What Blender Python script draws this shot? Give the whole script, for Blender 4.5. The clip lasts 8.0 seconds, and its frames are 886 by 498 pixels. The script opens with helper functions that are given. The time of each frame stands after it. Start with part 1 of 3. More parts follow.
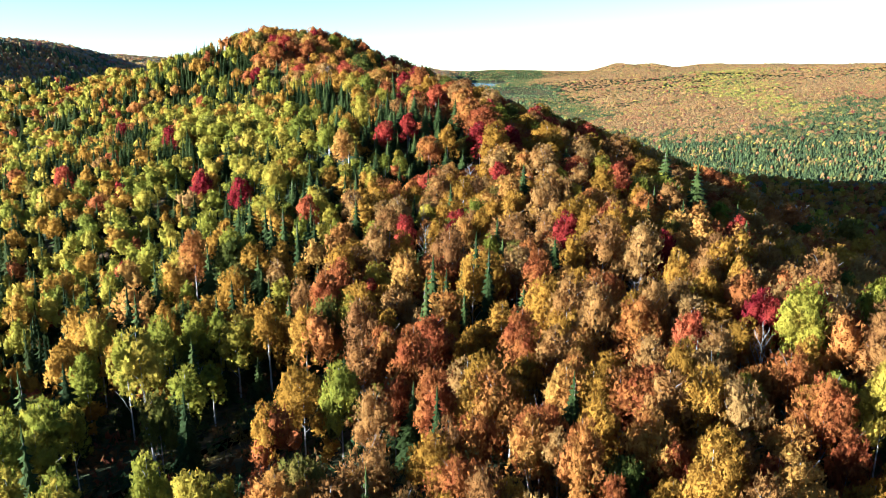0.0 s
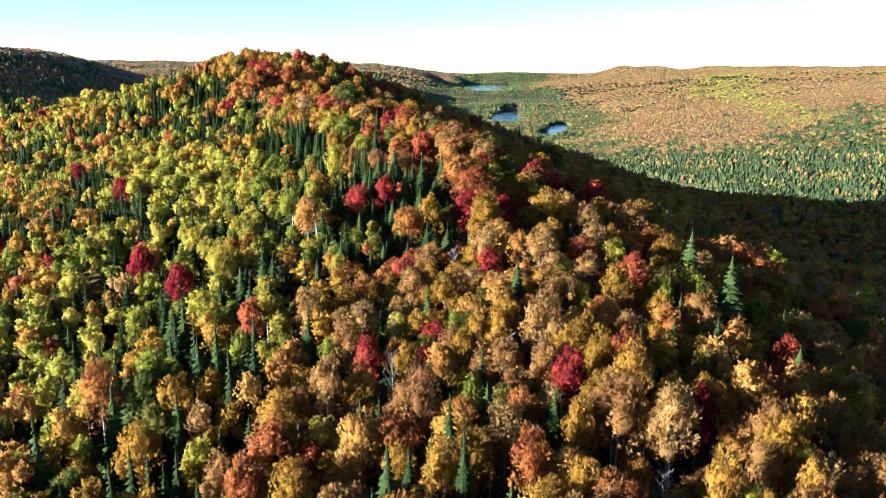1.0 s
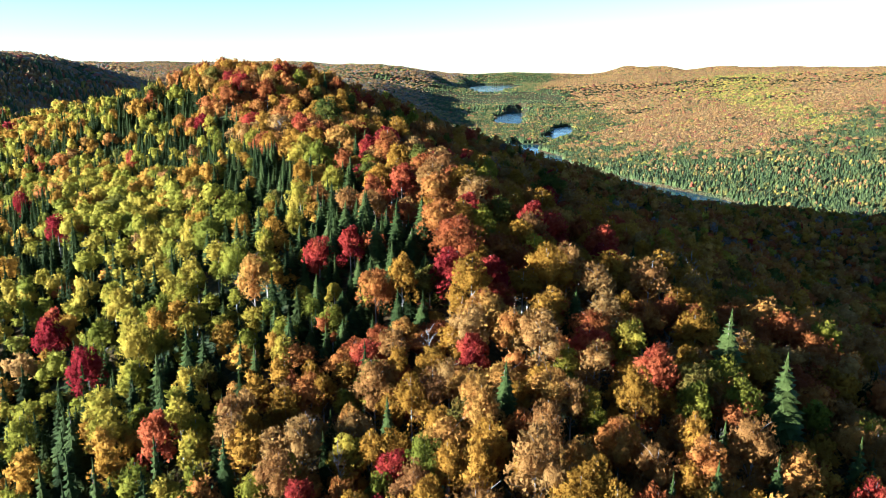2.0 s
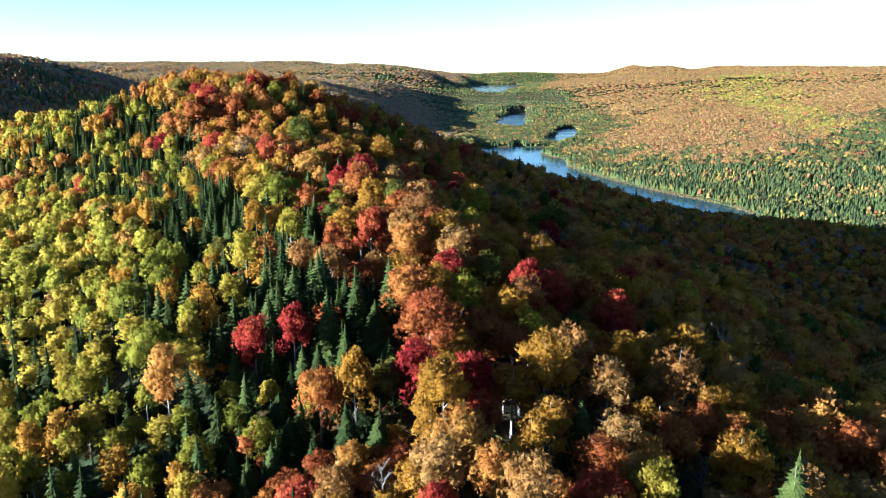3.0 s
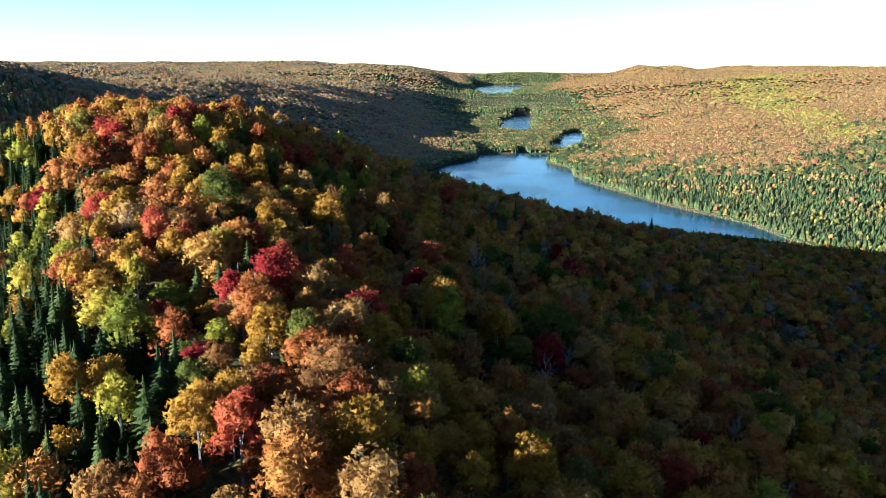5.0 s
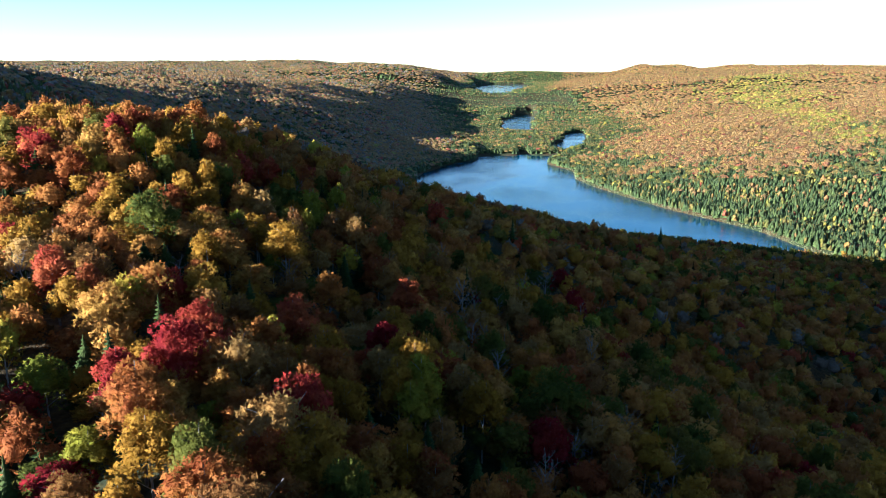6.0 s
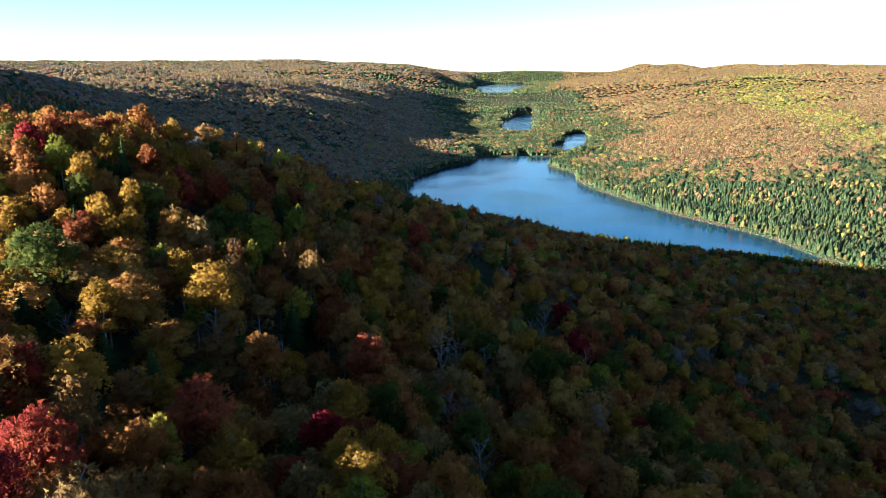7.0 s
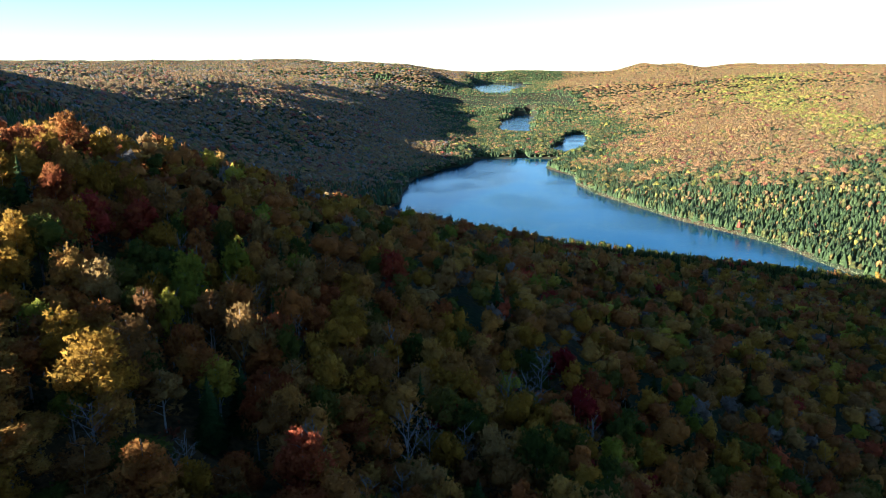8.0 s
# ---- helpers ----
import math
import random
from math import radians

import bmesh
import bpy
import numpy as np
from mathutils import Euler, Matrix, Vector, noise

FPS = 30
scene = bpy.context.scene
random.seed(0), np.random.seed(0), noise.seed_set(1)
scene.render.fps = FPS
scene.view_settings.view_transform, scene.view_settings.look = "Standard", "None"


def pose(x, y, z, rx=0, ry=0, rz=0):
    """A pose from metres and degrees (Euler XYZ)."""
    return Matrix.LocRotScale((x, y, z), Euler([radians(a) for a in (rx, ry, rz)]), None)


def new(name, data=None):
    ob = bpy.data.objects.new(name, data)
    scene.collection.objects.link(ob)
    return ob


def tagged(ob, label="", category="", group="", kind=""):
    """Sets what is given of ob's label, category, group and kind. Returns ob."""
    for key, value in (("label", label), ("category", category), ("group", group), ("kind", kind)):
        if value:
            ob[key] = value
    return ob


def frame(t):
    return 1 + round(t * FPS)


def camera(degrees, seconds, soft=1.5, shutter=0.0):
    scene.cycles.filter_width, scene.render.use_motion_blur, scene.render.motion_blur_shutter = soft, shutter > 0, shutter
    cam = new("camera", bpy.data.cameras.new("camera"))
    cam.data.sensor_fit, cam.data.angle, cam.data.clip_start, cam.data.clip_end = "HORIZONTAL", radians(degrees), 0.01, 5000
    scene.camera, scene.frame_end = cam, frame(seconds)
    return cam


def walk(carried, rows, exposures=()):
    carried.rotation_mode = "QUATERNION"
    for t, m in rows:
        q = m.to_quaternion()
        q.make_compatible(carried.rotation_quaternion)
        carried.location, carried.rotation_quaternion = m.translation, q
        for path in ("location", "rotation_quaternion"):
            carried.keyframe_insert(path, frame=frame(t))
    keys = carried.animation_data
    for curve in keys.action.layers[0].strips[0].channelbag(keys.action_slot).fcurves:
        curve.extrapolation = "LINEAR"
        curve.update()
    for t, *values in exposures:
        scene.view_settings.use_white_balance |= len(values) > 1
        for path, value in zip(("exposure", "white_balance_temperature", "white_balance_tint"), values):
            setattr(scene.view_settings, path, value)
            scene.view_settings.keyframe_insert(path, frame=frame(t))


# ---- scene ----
cam = camera(64.2, 8.0, soft=0.75)
METRES, EYE, TILT, LEAN, TURN = 220.0, 95.0, -14.0, 0.0, 0.0
ROWS = [
    (0.0, 0.0, 0.0, 0.0, 0.0, 0.0, -0.0),
    (0.5, 0.0095, 0.053, 0.0368, 0.18, 0.02, -0.03),
    (1.0, 0.0187, 0.1059, 0.0742, 0.34, 0.06, -0.06),
    (1.5, 0.0281, 0.1607, 0.0999, 0.52, 0.05, -0.11),
    (3.0, 0.0558, 0.3274, 0.1705, 1.0, -0.05, -0.16),
    (3.5, 0.0647, 0.384, 0.1952, 1.12, -0.11, -0.23),
    (4.0, 0.0735, 0.4394, 0.2195, 1.26, -0.13, -0.3),
    (4.5, 0.082, 0.4958, 0.2439, 1.37, -0.14, -0.3),
    (6.0, 0.1044, 0.6753, 0.297, 1.55, -0.23, -0.27),
    (6.5, 0.1127, 0.7357, 0.3121, 1.6, -0.26, -0.31),
    (7.0, 0.1209, 0.7968, 0.3276, 1.62, -0.26, -0.28),
    (7.5, 0.1291, 0.8571, 0.3428, 1.63, -0.27, -0.26),
    (8.0, 0.1354, 0.9165, 0.358, 1.53, -0.29, -0.22),
]
EXPOSURE, KELVIN, TINT = 2.58, 4420.0, 6.0
walk(cam, [(t, pose(0, 0, EYE, TILT, LEAN, TURN) @ pose(METRES * x, METRES * y, METRES * z, 90 + pitch, roll, yaw)) for t, x, y, z, yaw, pitch, roll in ROWS],
     exposures=[(0.0, EXPOSURE, KELVIN, TINT), (8.0, EXPOSURE, KELVIN, TINT)])

# ---- sky, sun, exposure ----
SUN_ELEVATION, SUN_AZIMUTH = 12.5, 204.0      # degrees; azimuth from +x, counter-clockwise, of the place where the sun stands
sun_way = Vector((math.cos(radians(SUN_AZIMUTH)) * math.cos(radians(SUN_ELEVATION)), math.sin(radians(SUN_AZIMUTH)) * math.cos(radians(SUN_ELEVATION)), math.sin(radians(SUN_ELEVATION))))
sun_lamp = bpy.data.lights.new("sun", "SUN")
sun_lamp.energy, sun_lamp.angle, sun_lamp.color = 8.7, radians(0.6), (1.0, 0.84, 0.62)
sun = new("sun", sun_lamp)
sun.matrix_world = Matrix.Translation((0, 0, 400)) @ sun_way.to_track_quat("Z", "Y").to_matrix().to_4x4()
world = bpy.data.worlds.new("sky")
scene.world = world
world.use_nodes = True
sky = world.node_tree.nodes.new("ShaderNodeTexSky")
sky.sky_type, sky.sun_disc = "NISHITA", False
sky.sun_elevation, sky.sun_rotation = radians(SUN_ELEVATION), radians(90 - SUN_AZIMUTH)
sky.air_density, sky.dust_density, sky.ozone_density, sky.altitude = 1.0, 0.0, 1.2, 300
back = world.node_tree.nodes["Background"]
back.inputs[1].default_value = 0.046
world.node_tree.links.new(sky.outputs[0], back.inputs[0])

# ---- lie of the land: heights in metres above the lake ----
CREST_Y = [-120, 40, 100, 150, 185, 225, 250, 272, 300, 320, 360, 400, 440, 480, 560, 660, 740, 840]
CREST_X = [34, 38, 36, 22, 4, -12, -26, -39, -56, -68, -64, -58, -56, -56, -64, -80, -100, -120]
CREST_Z = [42, 60, 64, 73.5, 79.5, 85, 86, 86.5, 96.5, 105, 103, 94, 81, 70, 54, 24, -6, -60]
LEFT_K = [0.14, 0.14, 0.15, 0.19, 0.22, 0.26, 0.30, 0.34, 0.40, 0.44, 0.28, 0.08, 0.08, 0.10, 0.14, 0.16, 0.16, 0.16]
RIGHT_K = [0.70, 0.68, 0.58, 0.41, 0.46, 0.42, 0.345, 0.36, 0.43, 0.485, 0.42, 0.36, 0.27, 0.24, 0.20, 0.20, 0.20, 0.20]
LEFT_Y = [0, 400, 600, 800, 865, 950, 1019, 1104, 1154, 1190, 1500, 2000, 2500, 2900, 4100, 4900]
LEFT_X = [-330, -290, -200, -60, -24, -26, -21, 10, 46, 50, 10, -10, -30, 0, 110, 150]
RIGHT_Y = [0, 570, 632, 660, 702, 739, 790, 868, 919, 980, 1042, 1120, 1250, 1500, 2000, 2500, 2900, 4000, 4900]
RIGHT_X = [330, 290, 266, 258, 252, 236, 208, 179, 162, 150, 156, 130, 190, 330, 350, 330, 300, 480, 650]


def smooth(a, b, v):
    t = np.clip((v - a) / (b - a), 0, 1)
    return t * t * (3 - 2 * t)


def waves(x, y, size, seed):
    """A smooth wandering field of about -1 to 1, with features of that size."""
    rng = np.random.RandomState(seed)
    out = np.zeros_like(x, dtype=float)
    for k in range(7):
        a, p, q = rng.uniform(0, 6.283, 3)
        f = 6.283 / size * rng.uniform(0.5, 1.6)
        out = out + np.sin((x * np.cos(a) + y * np.sin(a)) * f + p + 1.3 * np.sin((x * np.sin(a) - y * np.cos(a)) * f * 0.6 + q))
    return out / 3.2


def glide(v, xs, ys):
    """Interpolation with rounded corners."""
    return (np.interp(v - 14, xs, ys) + 2 * np.interp(v, xs, ys) + np.interp(v + 14, xs, ys)) / 4


def hill(x, y):
    """The near ridge: a crest line that climbs to a knoll, with a steep shaded flank to +x and a milder one to -x."""
    s = x - glide(y, CREST_Y, CREST_X)
    r, l = np.maximum(s, 0), np.maximum(-s, 0)
    drop = glide(y, CREST_Y, RIGHT_K) * r * r / (r + 23) + glide(y, CREST_Y, LEFT_K) * l * l / (l + 25) - 2.6 * smooth(4, 24, l) * smooth(125, 165, y)
    return glide(y, CREST_Y, CREST_Z) - drop


def ponds(x, y):
    """Below 1 inside the two ponds of the valley floor."""
    a = ((x - 172 - 0.10 * (y - 1950)) / 46) ** 2 + ((y - 1860) / 330) ** 2
    b = ((x - 228 - 0.22 * (y - 1480)) / 26) ** 2 + ((y - 1415) / 175) ** 2
    c = ((x - 114) / 13) ** 2 + ((y - 1160) / 110) ** 2
    return np.minimum(np.minimum(a, b), c) + 0.55 * waves(x, y, 130, 5)


def floor_level(y):
    return np.interp(y, [0, 470, 560, 640, 1180, 1230, 2050, 2530, 4500, 4700], [20, 20, 12, -4, -4, 3, 5, 45, 47, 70])


# the valley is drawn on a plan of its own, which is spread out by an eighth from the end of the flight and fades to true size at the far lake
HUB = (29.8, 214.7, 122.6)
PLAN_R = np.array([0.0, 2150.0, 2620.0, 9000.0])
SPREAD = np.array([1.125, 1.125, 1.0, 1.0])


def plan(x, y):
    """Places on the valley's plan, and its spread there."""
    dx, dy = np.asarray(x, float) - HUB[0], np.asarray(y, float) - HUB[1]
    far = np.maximum(np.hypot(dx, dy), 1e-6)
    k = far / np.maximum(np.interp(far, PLAN_R * SPREAD, PLAN_R), 1e-6)
    return HUB[0] + dx / k, HUB[1] + dy / k, k


def country(x, y):
    """Heights of the valley and the hills round it, on their plan."""
    near = 1 - smooth(560, 700, y + 0.55 * np.maximum(x, 0) - 60)
    bank = floor_level(y)
    bank = np.where(y < 1000, np.maximum(-4, -4 + 24 * smooth(0, 190, 806 - 0.55 * x - y)), bank)
    wander = 34 * smooth(1200, 1320, y)
    sr = np.maximum(x - np.interp(y, RIGHT_Y, RIGHT_X) + wander * waves(x, y, 260, 21), 0)
    sl = np.maximum(np.interp(y, LEFT_Y, LEFT_X) - x + wander * waves(x, y, 260, 22), 0)
    steep = 0.8 - 0.68 * smooth(1180, 1300, y)
    amp_r = 142 - 58 * smooth(1700, 2800, y) + 7 * waves(x, y, 1500, 3)
    base = bank + np.where(sr > 0, np.minimum(sr * steep, 6.5), 0) + np.where(sl > 0, np.minimum(sl * steep, 6.5), 0)
    base = base + amp_r * (1 - np.exp(-np.maximum(sr - 60, 0) / 900))
    side = 0.06 * np.minimum(sl, 560) + 0.035 * np.clip(sl - 560, 0, 900)
    shoulder = np.interp(y, [700, 1000, 1300, 1600, 2300, 2600], [-280, -210, -150, -135, -70, -40]) + 14 * waves(x, y, 420, 7)
    rise = np.interp(y, [300, 650, 850, 1000, 1250, 1400, 1600, 2000, 2250, 2450], [64, 66, 76, 80, 70, 66, 66, 60, 46, 0]) + 3 * waves(x, y, 500, 8)
    base = base + side + rise * smooth(-150, 230, shoulder - x) * smooth(260, 700, y)
    base = base + (26 * smooth(2300, 3000, y) + 15 * smooth(2900, 4300, y)) * smooth(60, 520, sl)
    base = base + 5.5 * np.maximum(waves(x, y, 230, 23), 0) * smooth(1220, 1320, y) * (1 - smooth(2500, 2700, y)) * (1 - smooth(0, 60, np.maximum(sr, sl)))
    rough = smooth(20, 400, np.maximum(sr, sl))
    base = base + rough * (4.5 * waves(x, y, 420, 11) + 2.0 * waves(x, y, 130, 12))
    # far lake and ponds, a bluff, a far peak and the hills beyond
    base = base + 50 * smooth(75, -130, x) * np.exp(-((y - 3080) / 330) ** 2 - (np.minimum(x + 260, 0) / 260) ** 2) + 40 * smooth(205, -10, x) * np.exp(-((y - 4080) / 260) ** 2 - (np.minimum(x + 60, 0) / 200) ** 2)
    base = base + 56 * np.exp(-((x - 1090) / 120) ** 2 - ((y - 4480) / 300) ** 2) + 42 * np.exp(-((x - 1285) / 75) ** 2 - ((y - 4480) / 260) ** 2)
    base = base + 30 * np.exp(-((x - 1600) / 170) ** 2 - ((y - 4400) / 380) ** 2) + 14 * np.exp(-((x - 1900) / 160) ** 2 - ((y - 4200) / 300) ** 2)
    inside = smooth(0.85, 1.15, ponds(x, y))
    base = np.where((y > 1100) & (y < 2300), -3 + (base + 3) * inside, base)
    half = 145 + 0.04 * (y - 3500)
    lake2 = np.hypot((x - (140 + 0.088 * (y - 2800))) / half, (y - 3600) / 1020) + 0.2 * waves(x, y, 420, 6)
    base = np.where(y > 2500, np.minimum(base, 38 + (base - 38) * smooth(0.9, 1.05, lake2)), base)
    base = np.where(y > 4450, np.maximum(base, 100 + 5 * waves(x, y, 600, 9)) * smooth(4450, 4700, y) + base * (1 - smooth(4450, 4700, y)), base)
    return base


def land(x, y):
    x, y = np.asarray(x, float), np.asarray(y, float)
    u, v, spread = plan(x, y)
    base = HUB[2] - (HUB[2] - country(u, v)) * spread
    k = 7.0
    h = hill(x, y) + 1.6 * waves(x, y, 60, 2)
    m = np.maximum(h, base)
    top = m + k * np.log1p(np.exp(-np.abs(h - base) / k)) * smooth(-8, 20, m)
    return np.where(y < 900, top, base)

# ---- materials ----
def material(name, roughness=0.8):
    m = bpy.data.materials.new(name)
    m.use_nodes = True
    nodes, links = m.node_tree.nodes, m.node_tree.links
    shader = nodes["Principled BSDF"]
    shader.inputs["Roughness"].default_value = roughness
    return m, nodes, links, shader


def noise_node(nodes, links, scale, detail=3.0, coords="Object"):
    tex, co = nodes.new("ShaderNodeTexNoise"), nodes.new("ShaderNodeTexCoord")
    tex.inputs["Scale"].default_value, tex.inputs["Detail"].default_value = scale, detail
    links.new(co.outputs[coords], tex.inputs["Vector"])
    return tex


def ramp_node(nodes, stops):
    r = nodes.new("ShaderNodeValToRGB")
    while len(r.color_ramp.elements) < len(stops):
        r.color_ramp.elements.new(0.5)
    for e, (p, c) in zip(r.color_ramp.elements, stops):
        e.position, e.color = p, (*c, 1)
    return r


def leafy(m, nodes, links, shader, colour, scale, through_light, gaps=0.0, relief=0.25, depth=0.45):
    """Finishes a leaf material: two scales of mottling over the colour, and some light that shines through the leaves."""
    n1, n2 = noise_node(nodes, links, scale, 3.0), noise_node(nodes, links, scale * 0.22, 2.0)
    add = nodes.new("ShaderNodeMath")
    add.operation = "ADD"
    links.new(n1.outputs["Fac"], add.inputs[0]), links.new(n2.outputs["Fac"], add.inputs[1])
    span = nodes.new("ShaderNodeMapRange")
    span.inputs["From Min"].default_value, span.inputs["From Max"].default_value = 0.65, 1.35
    span.inputs["To Min"].default_value, span.inputs["To Max"].default_value = 0.64, 1.34
    links.new(add.outputs[0], span.inputs["Value"])
    tone = nodes.new("ShaderNodeMix")
    tone.data_type, tone.blend_type = "RGBA", "MULTIPLY"
    tone.inputs["Factor"].default_value = 1.0
    links.new(colour, tone.inputs["A"]), links.new(span.outputs["Result"], tone.inputs["B"])
    leaf_glow, mix = nodes.new("ShaderNodeBsdfTranslucent"), nodes.new("ShaderNodeMixShader")
    mix.inputs["Fac"].default_value = through_light
    out = nodes["Material Output"]
    links.new(tone.outputs["Result"], shader.inputs["Base Color"]), links.new(tone.outputs["Result"], leaf_glow.inputs["Color"])
    links.new(shader.outputs[0], mix.inputs[1]), links.new(leaf_glow.outputs[0], mix.inputs[2])
    # leaf relief, and gaps between the leaves of a spray
    fine = noise_node(nodes, links, scale * 4.8, 2.0)
    bump = nodes.new("ShaderNodeBump")
    bump.inputs["Strength"].default_value, bump.inputs["Distance"].default_value = depth, relief
    links.new(fine.outputs["Fac"], bump.inputs["Height"])
    links.new(bump.outputs["Normal"], shader.inputs["Normal"]), links.new(bump.outputs["Normal"], leaf_glow.inputs["Normal"])
    if gaps > 0:
        clear, cut, part_mix = nodes.new("ShaderNodeBsdfTransparent"), nodes.new("ShaderNodeMath"), nodes.new("ShaderNodeMixShader")
        cut.operation, cut.inputs[1].default_value = "LESS_THAN", gaps
        links.new(fine.outputs["Fac"], cut.inputs[0]), links.new(cut.outputs[0], part_mix.inputs["Fac"])
        links.new(mix.outputs[0], part_mix.inputs[1]), links.new(clear.outputs[0], part_mix.inputs[2])
        links.new(part_mix.outputs[0], out.inputs["Surface"])
    else:
        links.new(mix.outputs[0], out.inputs["Surface"])
    shader.inputs["Specular IOR Level"].default_value = 0.03
    return m


# species: three leaf tones each, darkest to lightest
TONES = {
    "red_maple": [(0.13, 0.010, 0.012), (0.215, 0.028, 0.016), (0.275, 0.072, 0.022)],
    "sugar_maple": [(0.17, 0.044, 0.012), (0.25, 0.096, 0.018), (0.29, 0.155, 0.026)],
    "yellow_birch": [(0.175, 0.090, 0.008), (0.245, 0.124, 0.011), (0.285, 0.148, 0.016)],
    "aspen": [(0.112, 0.112, 0.010), (0.196, 0.168, 0.013), (0.280, 0.198, 0.018)],
    "beech": [(0.145, 0.064, 0.017), (0.21, 0.102, 0.023), (0.235, 0.134, 0.036)],
    "ash": [(0.044, 0.052, 0.008), (0.085, 0.080, 0.011), (0.135, 0.092, 0.015)],
    "spruce": [(0.012, 0.018, 0.004), (0.021, 0.029, 0.006), (0.034, 0.042, 0.009)],
    "bare": [(0.090, 0.068, 0.050), (0.130, 0.100, 0.076), (0.17, 0.138, 0.110)],
}
LEAF = {}
for kind_name, tones in TONES.items():
    m, nodes, links, shader = material(kind_name + "_leaves", 0.75)
    info = nodes.new("ShaderNodeObjectInfo")
    ramp = ramp_node(nodes, list(zip((0.0, 0.5, 1.0), tones)))
    drift, turn = noise_node(nodes, links, 0.28, 2.0), nodes.new("ShaderNodeMath")
    turn.operation, turn.inputs[1].default_value, turn.inputs[2].default_value = "MULTIPLY_ADD", 1.9, -0.95
    shift = nodes.new("ShaderNodeMath")
    links.new(drift.outputs["Fac"], turn.inputs[0]), links.new(turn.outputs[0], shift.inputs[0]), links.new(info.outputs["Random"], shift.inputs[1])
    links.new(shift.outputs[0], ramp.inputs["Fac"])
    LEAF[kind_name] = leafy(m, nodes, links, shader, ramp.outputs["Color"], 1.7, 0.12 if kind_name == "spruce" else 0.52, 0.38 if kind_name == "spruce" else 0.46)

m, nodes, links, shader = material("forest_leaves", 0.65)
tint = nodes.new("ShaderNodeAttribute")
tint.attribute_name = "leaf_tone"
FOREST = leafy(m, nodes, links, shader, tint.outputs["Color"], 0.9, 0.2, relief=0.9, depth=1.0)
shader.inputs["Specular IOR Level"].default_value, shader.inputs["Roughness"].default_value = 0.18, 0.6
m, nodes, links, shader = material("ridge_leaves", 0.65)
tint = nodes.new("ShaderNodeAttribute")
tint.attribute_name = "leaf_tone"
RIDGE = leafy(m, nodes, links, shader, tint.outputs["Color"], 1.3, 0.45, 0.44)


def bark(name, low, high, scale):
    m, nodes, links, shader = material(name, 0.85)
    n = noise_node(nodes, links, scale, 4.0)
    ramp = ramp_node(nodes, [(0.3, low), (0.62, high)])
    links.new(n.outputs["Fac"], ramp.inputs["Fac"]), links.new(ramp.outputs["Color"], shader.inputs["Base Color"])
    return m


PALE_BARK = bark("pale_birch_bark", (0.08, 0.066, 0.054), (0.23, 0.21, 0.18), 2.2)
GREY_BARK = bark("grey_bark", (0.05, 0.042, 0.034), (0.13, 0.11, 0.09), 3.0)
SNAG_WOOD = bark("weathered_wood", (0.09, 0.076, 0.064), (0.18, 0.16, 0.135), 2.5)
DARK_BARK = bark("dark_bark", (0.04, 0.03, 0.022), (0.11, 0.085, 0.065), 3.0)

# forest floor: leaf litter, moss and bare earth; straw-coloured sedge along the waterline
m, nodes, links, shader = material("forest_floor", 0.95)
shader.inputs["Specular IOR Level"].default_value = 0.1
GROUND = m
n1, n2, n3 = noise_node(nodes, links, 0.9, 5.0), noise_node(nodes, links, 0.035, 3.0), noise_node(nodes, links, 0.12, 2.0)
litter = ramp_node(nodes, [(0.3, (0.016, 0.011, 0.005)), (0.5, (0.046, 0.029, 0.011)), (0.72, (0.095, 0.052, 0.016))])
moss = ramp_node(nodes, [(0.35, (0.011, 0.018, 0.006)), (0.7, (0.030, 0.036, 0.011))])
links.new(n1.outputs["Fac"], litter.inputs["Fac"]), links.new(n1.outputs["Fac"], moss.inputs["Fac"])
patch = nodes.new("ShaderNodeMix")
patch.data_type = "RGBA"
step = ramp_node(nodes, [(0.42, (0, 0, 0)), (0.60, (1, 1, 1))])
links.new(n2.outputs["Fac"], step.inputs["Fac"]), links.new(step.outputs["Color"], patch.inputs["Factor"])
links.new(litter.outputs["Color"], patch.inputs["A"]), links.new(moss.outputs["Color"], patch.inputs["B"])
links.new(patch.outputs["Result"], shader.inputs["Base Color"])
bump = nodes.new("ShaderNodeBump")
bump.inputs["Strength"].default_value, bump.inputs["Distance"].default_value = 0.7, 0.5
links.new(n1.outputs["Fac"], bump.inputs["Height"]), links.new(bump.outputs["Normal"], shader.inputs["Normal"])

m, nodes, links, shader = material("lake_water", 0.06)
WATER = m
shader.inputs["Base Color"].default_value = (0.001, 0.020, 0.038, 1)
shader.inputs["IOR"].default_value, shader.inputs["Specular IOR Level"].default_value = 1.33, 0.21
n1, n2 = noise_node(nodes, links, 0.5, 3.0), noise_node(nodes, links, 0.012, 2.0)
bump = nodes.new("ShaderNodeBump")
bump.inputs["Distance"].default_value = 0.9
strong = nodes.new("ShaderNodeMapRange")
strong.inputs["From Min"].default_value, strong.inputs["From Max"].default_value = 0.35, 0.65
strong.inputs["To Min"].default_value, strong.inputs["To Max"].default_value = 0.10, 0.45
links.new(n2.outputs["Fac"], strong.inputs["Value"]), links.new(strong.outputs["Result"], bump.inputs["Strength"])
links.new(n1.outputs["Fac"], bump.inputs["Height"]), links.new(bump.outputs["Normal"], shader.inputs["Normal"])

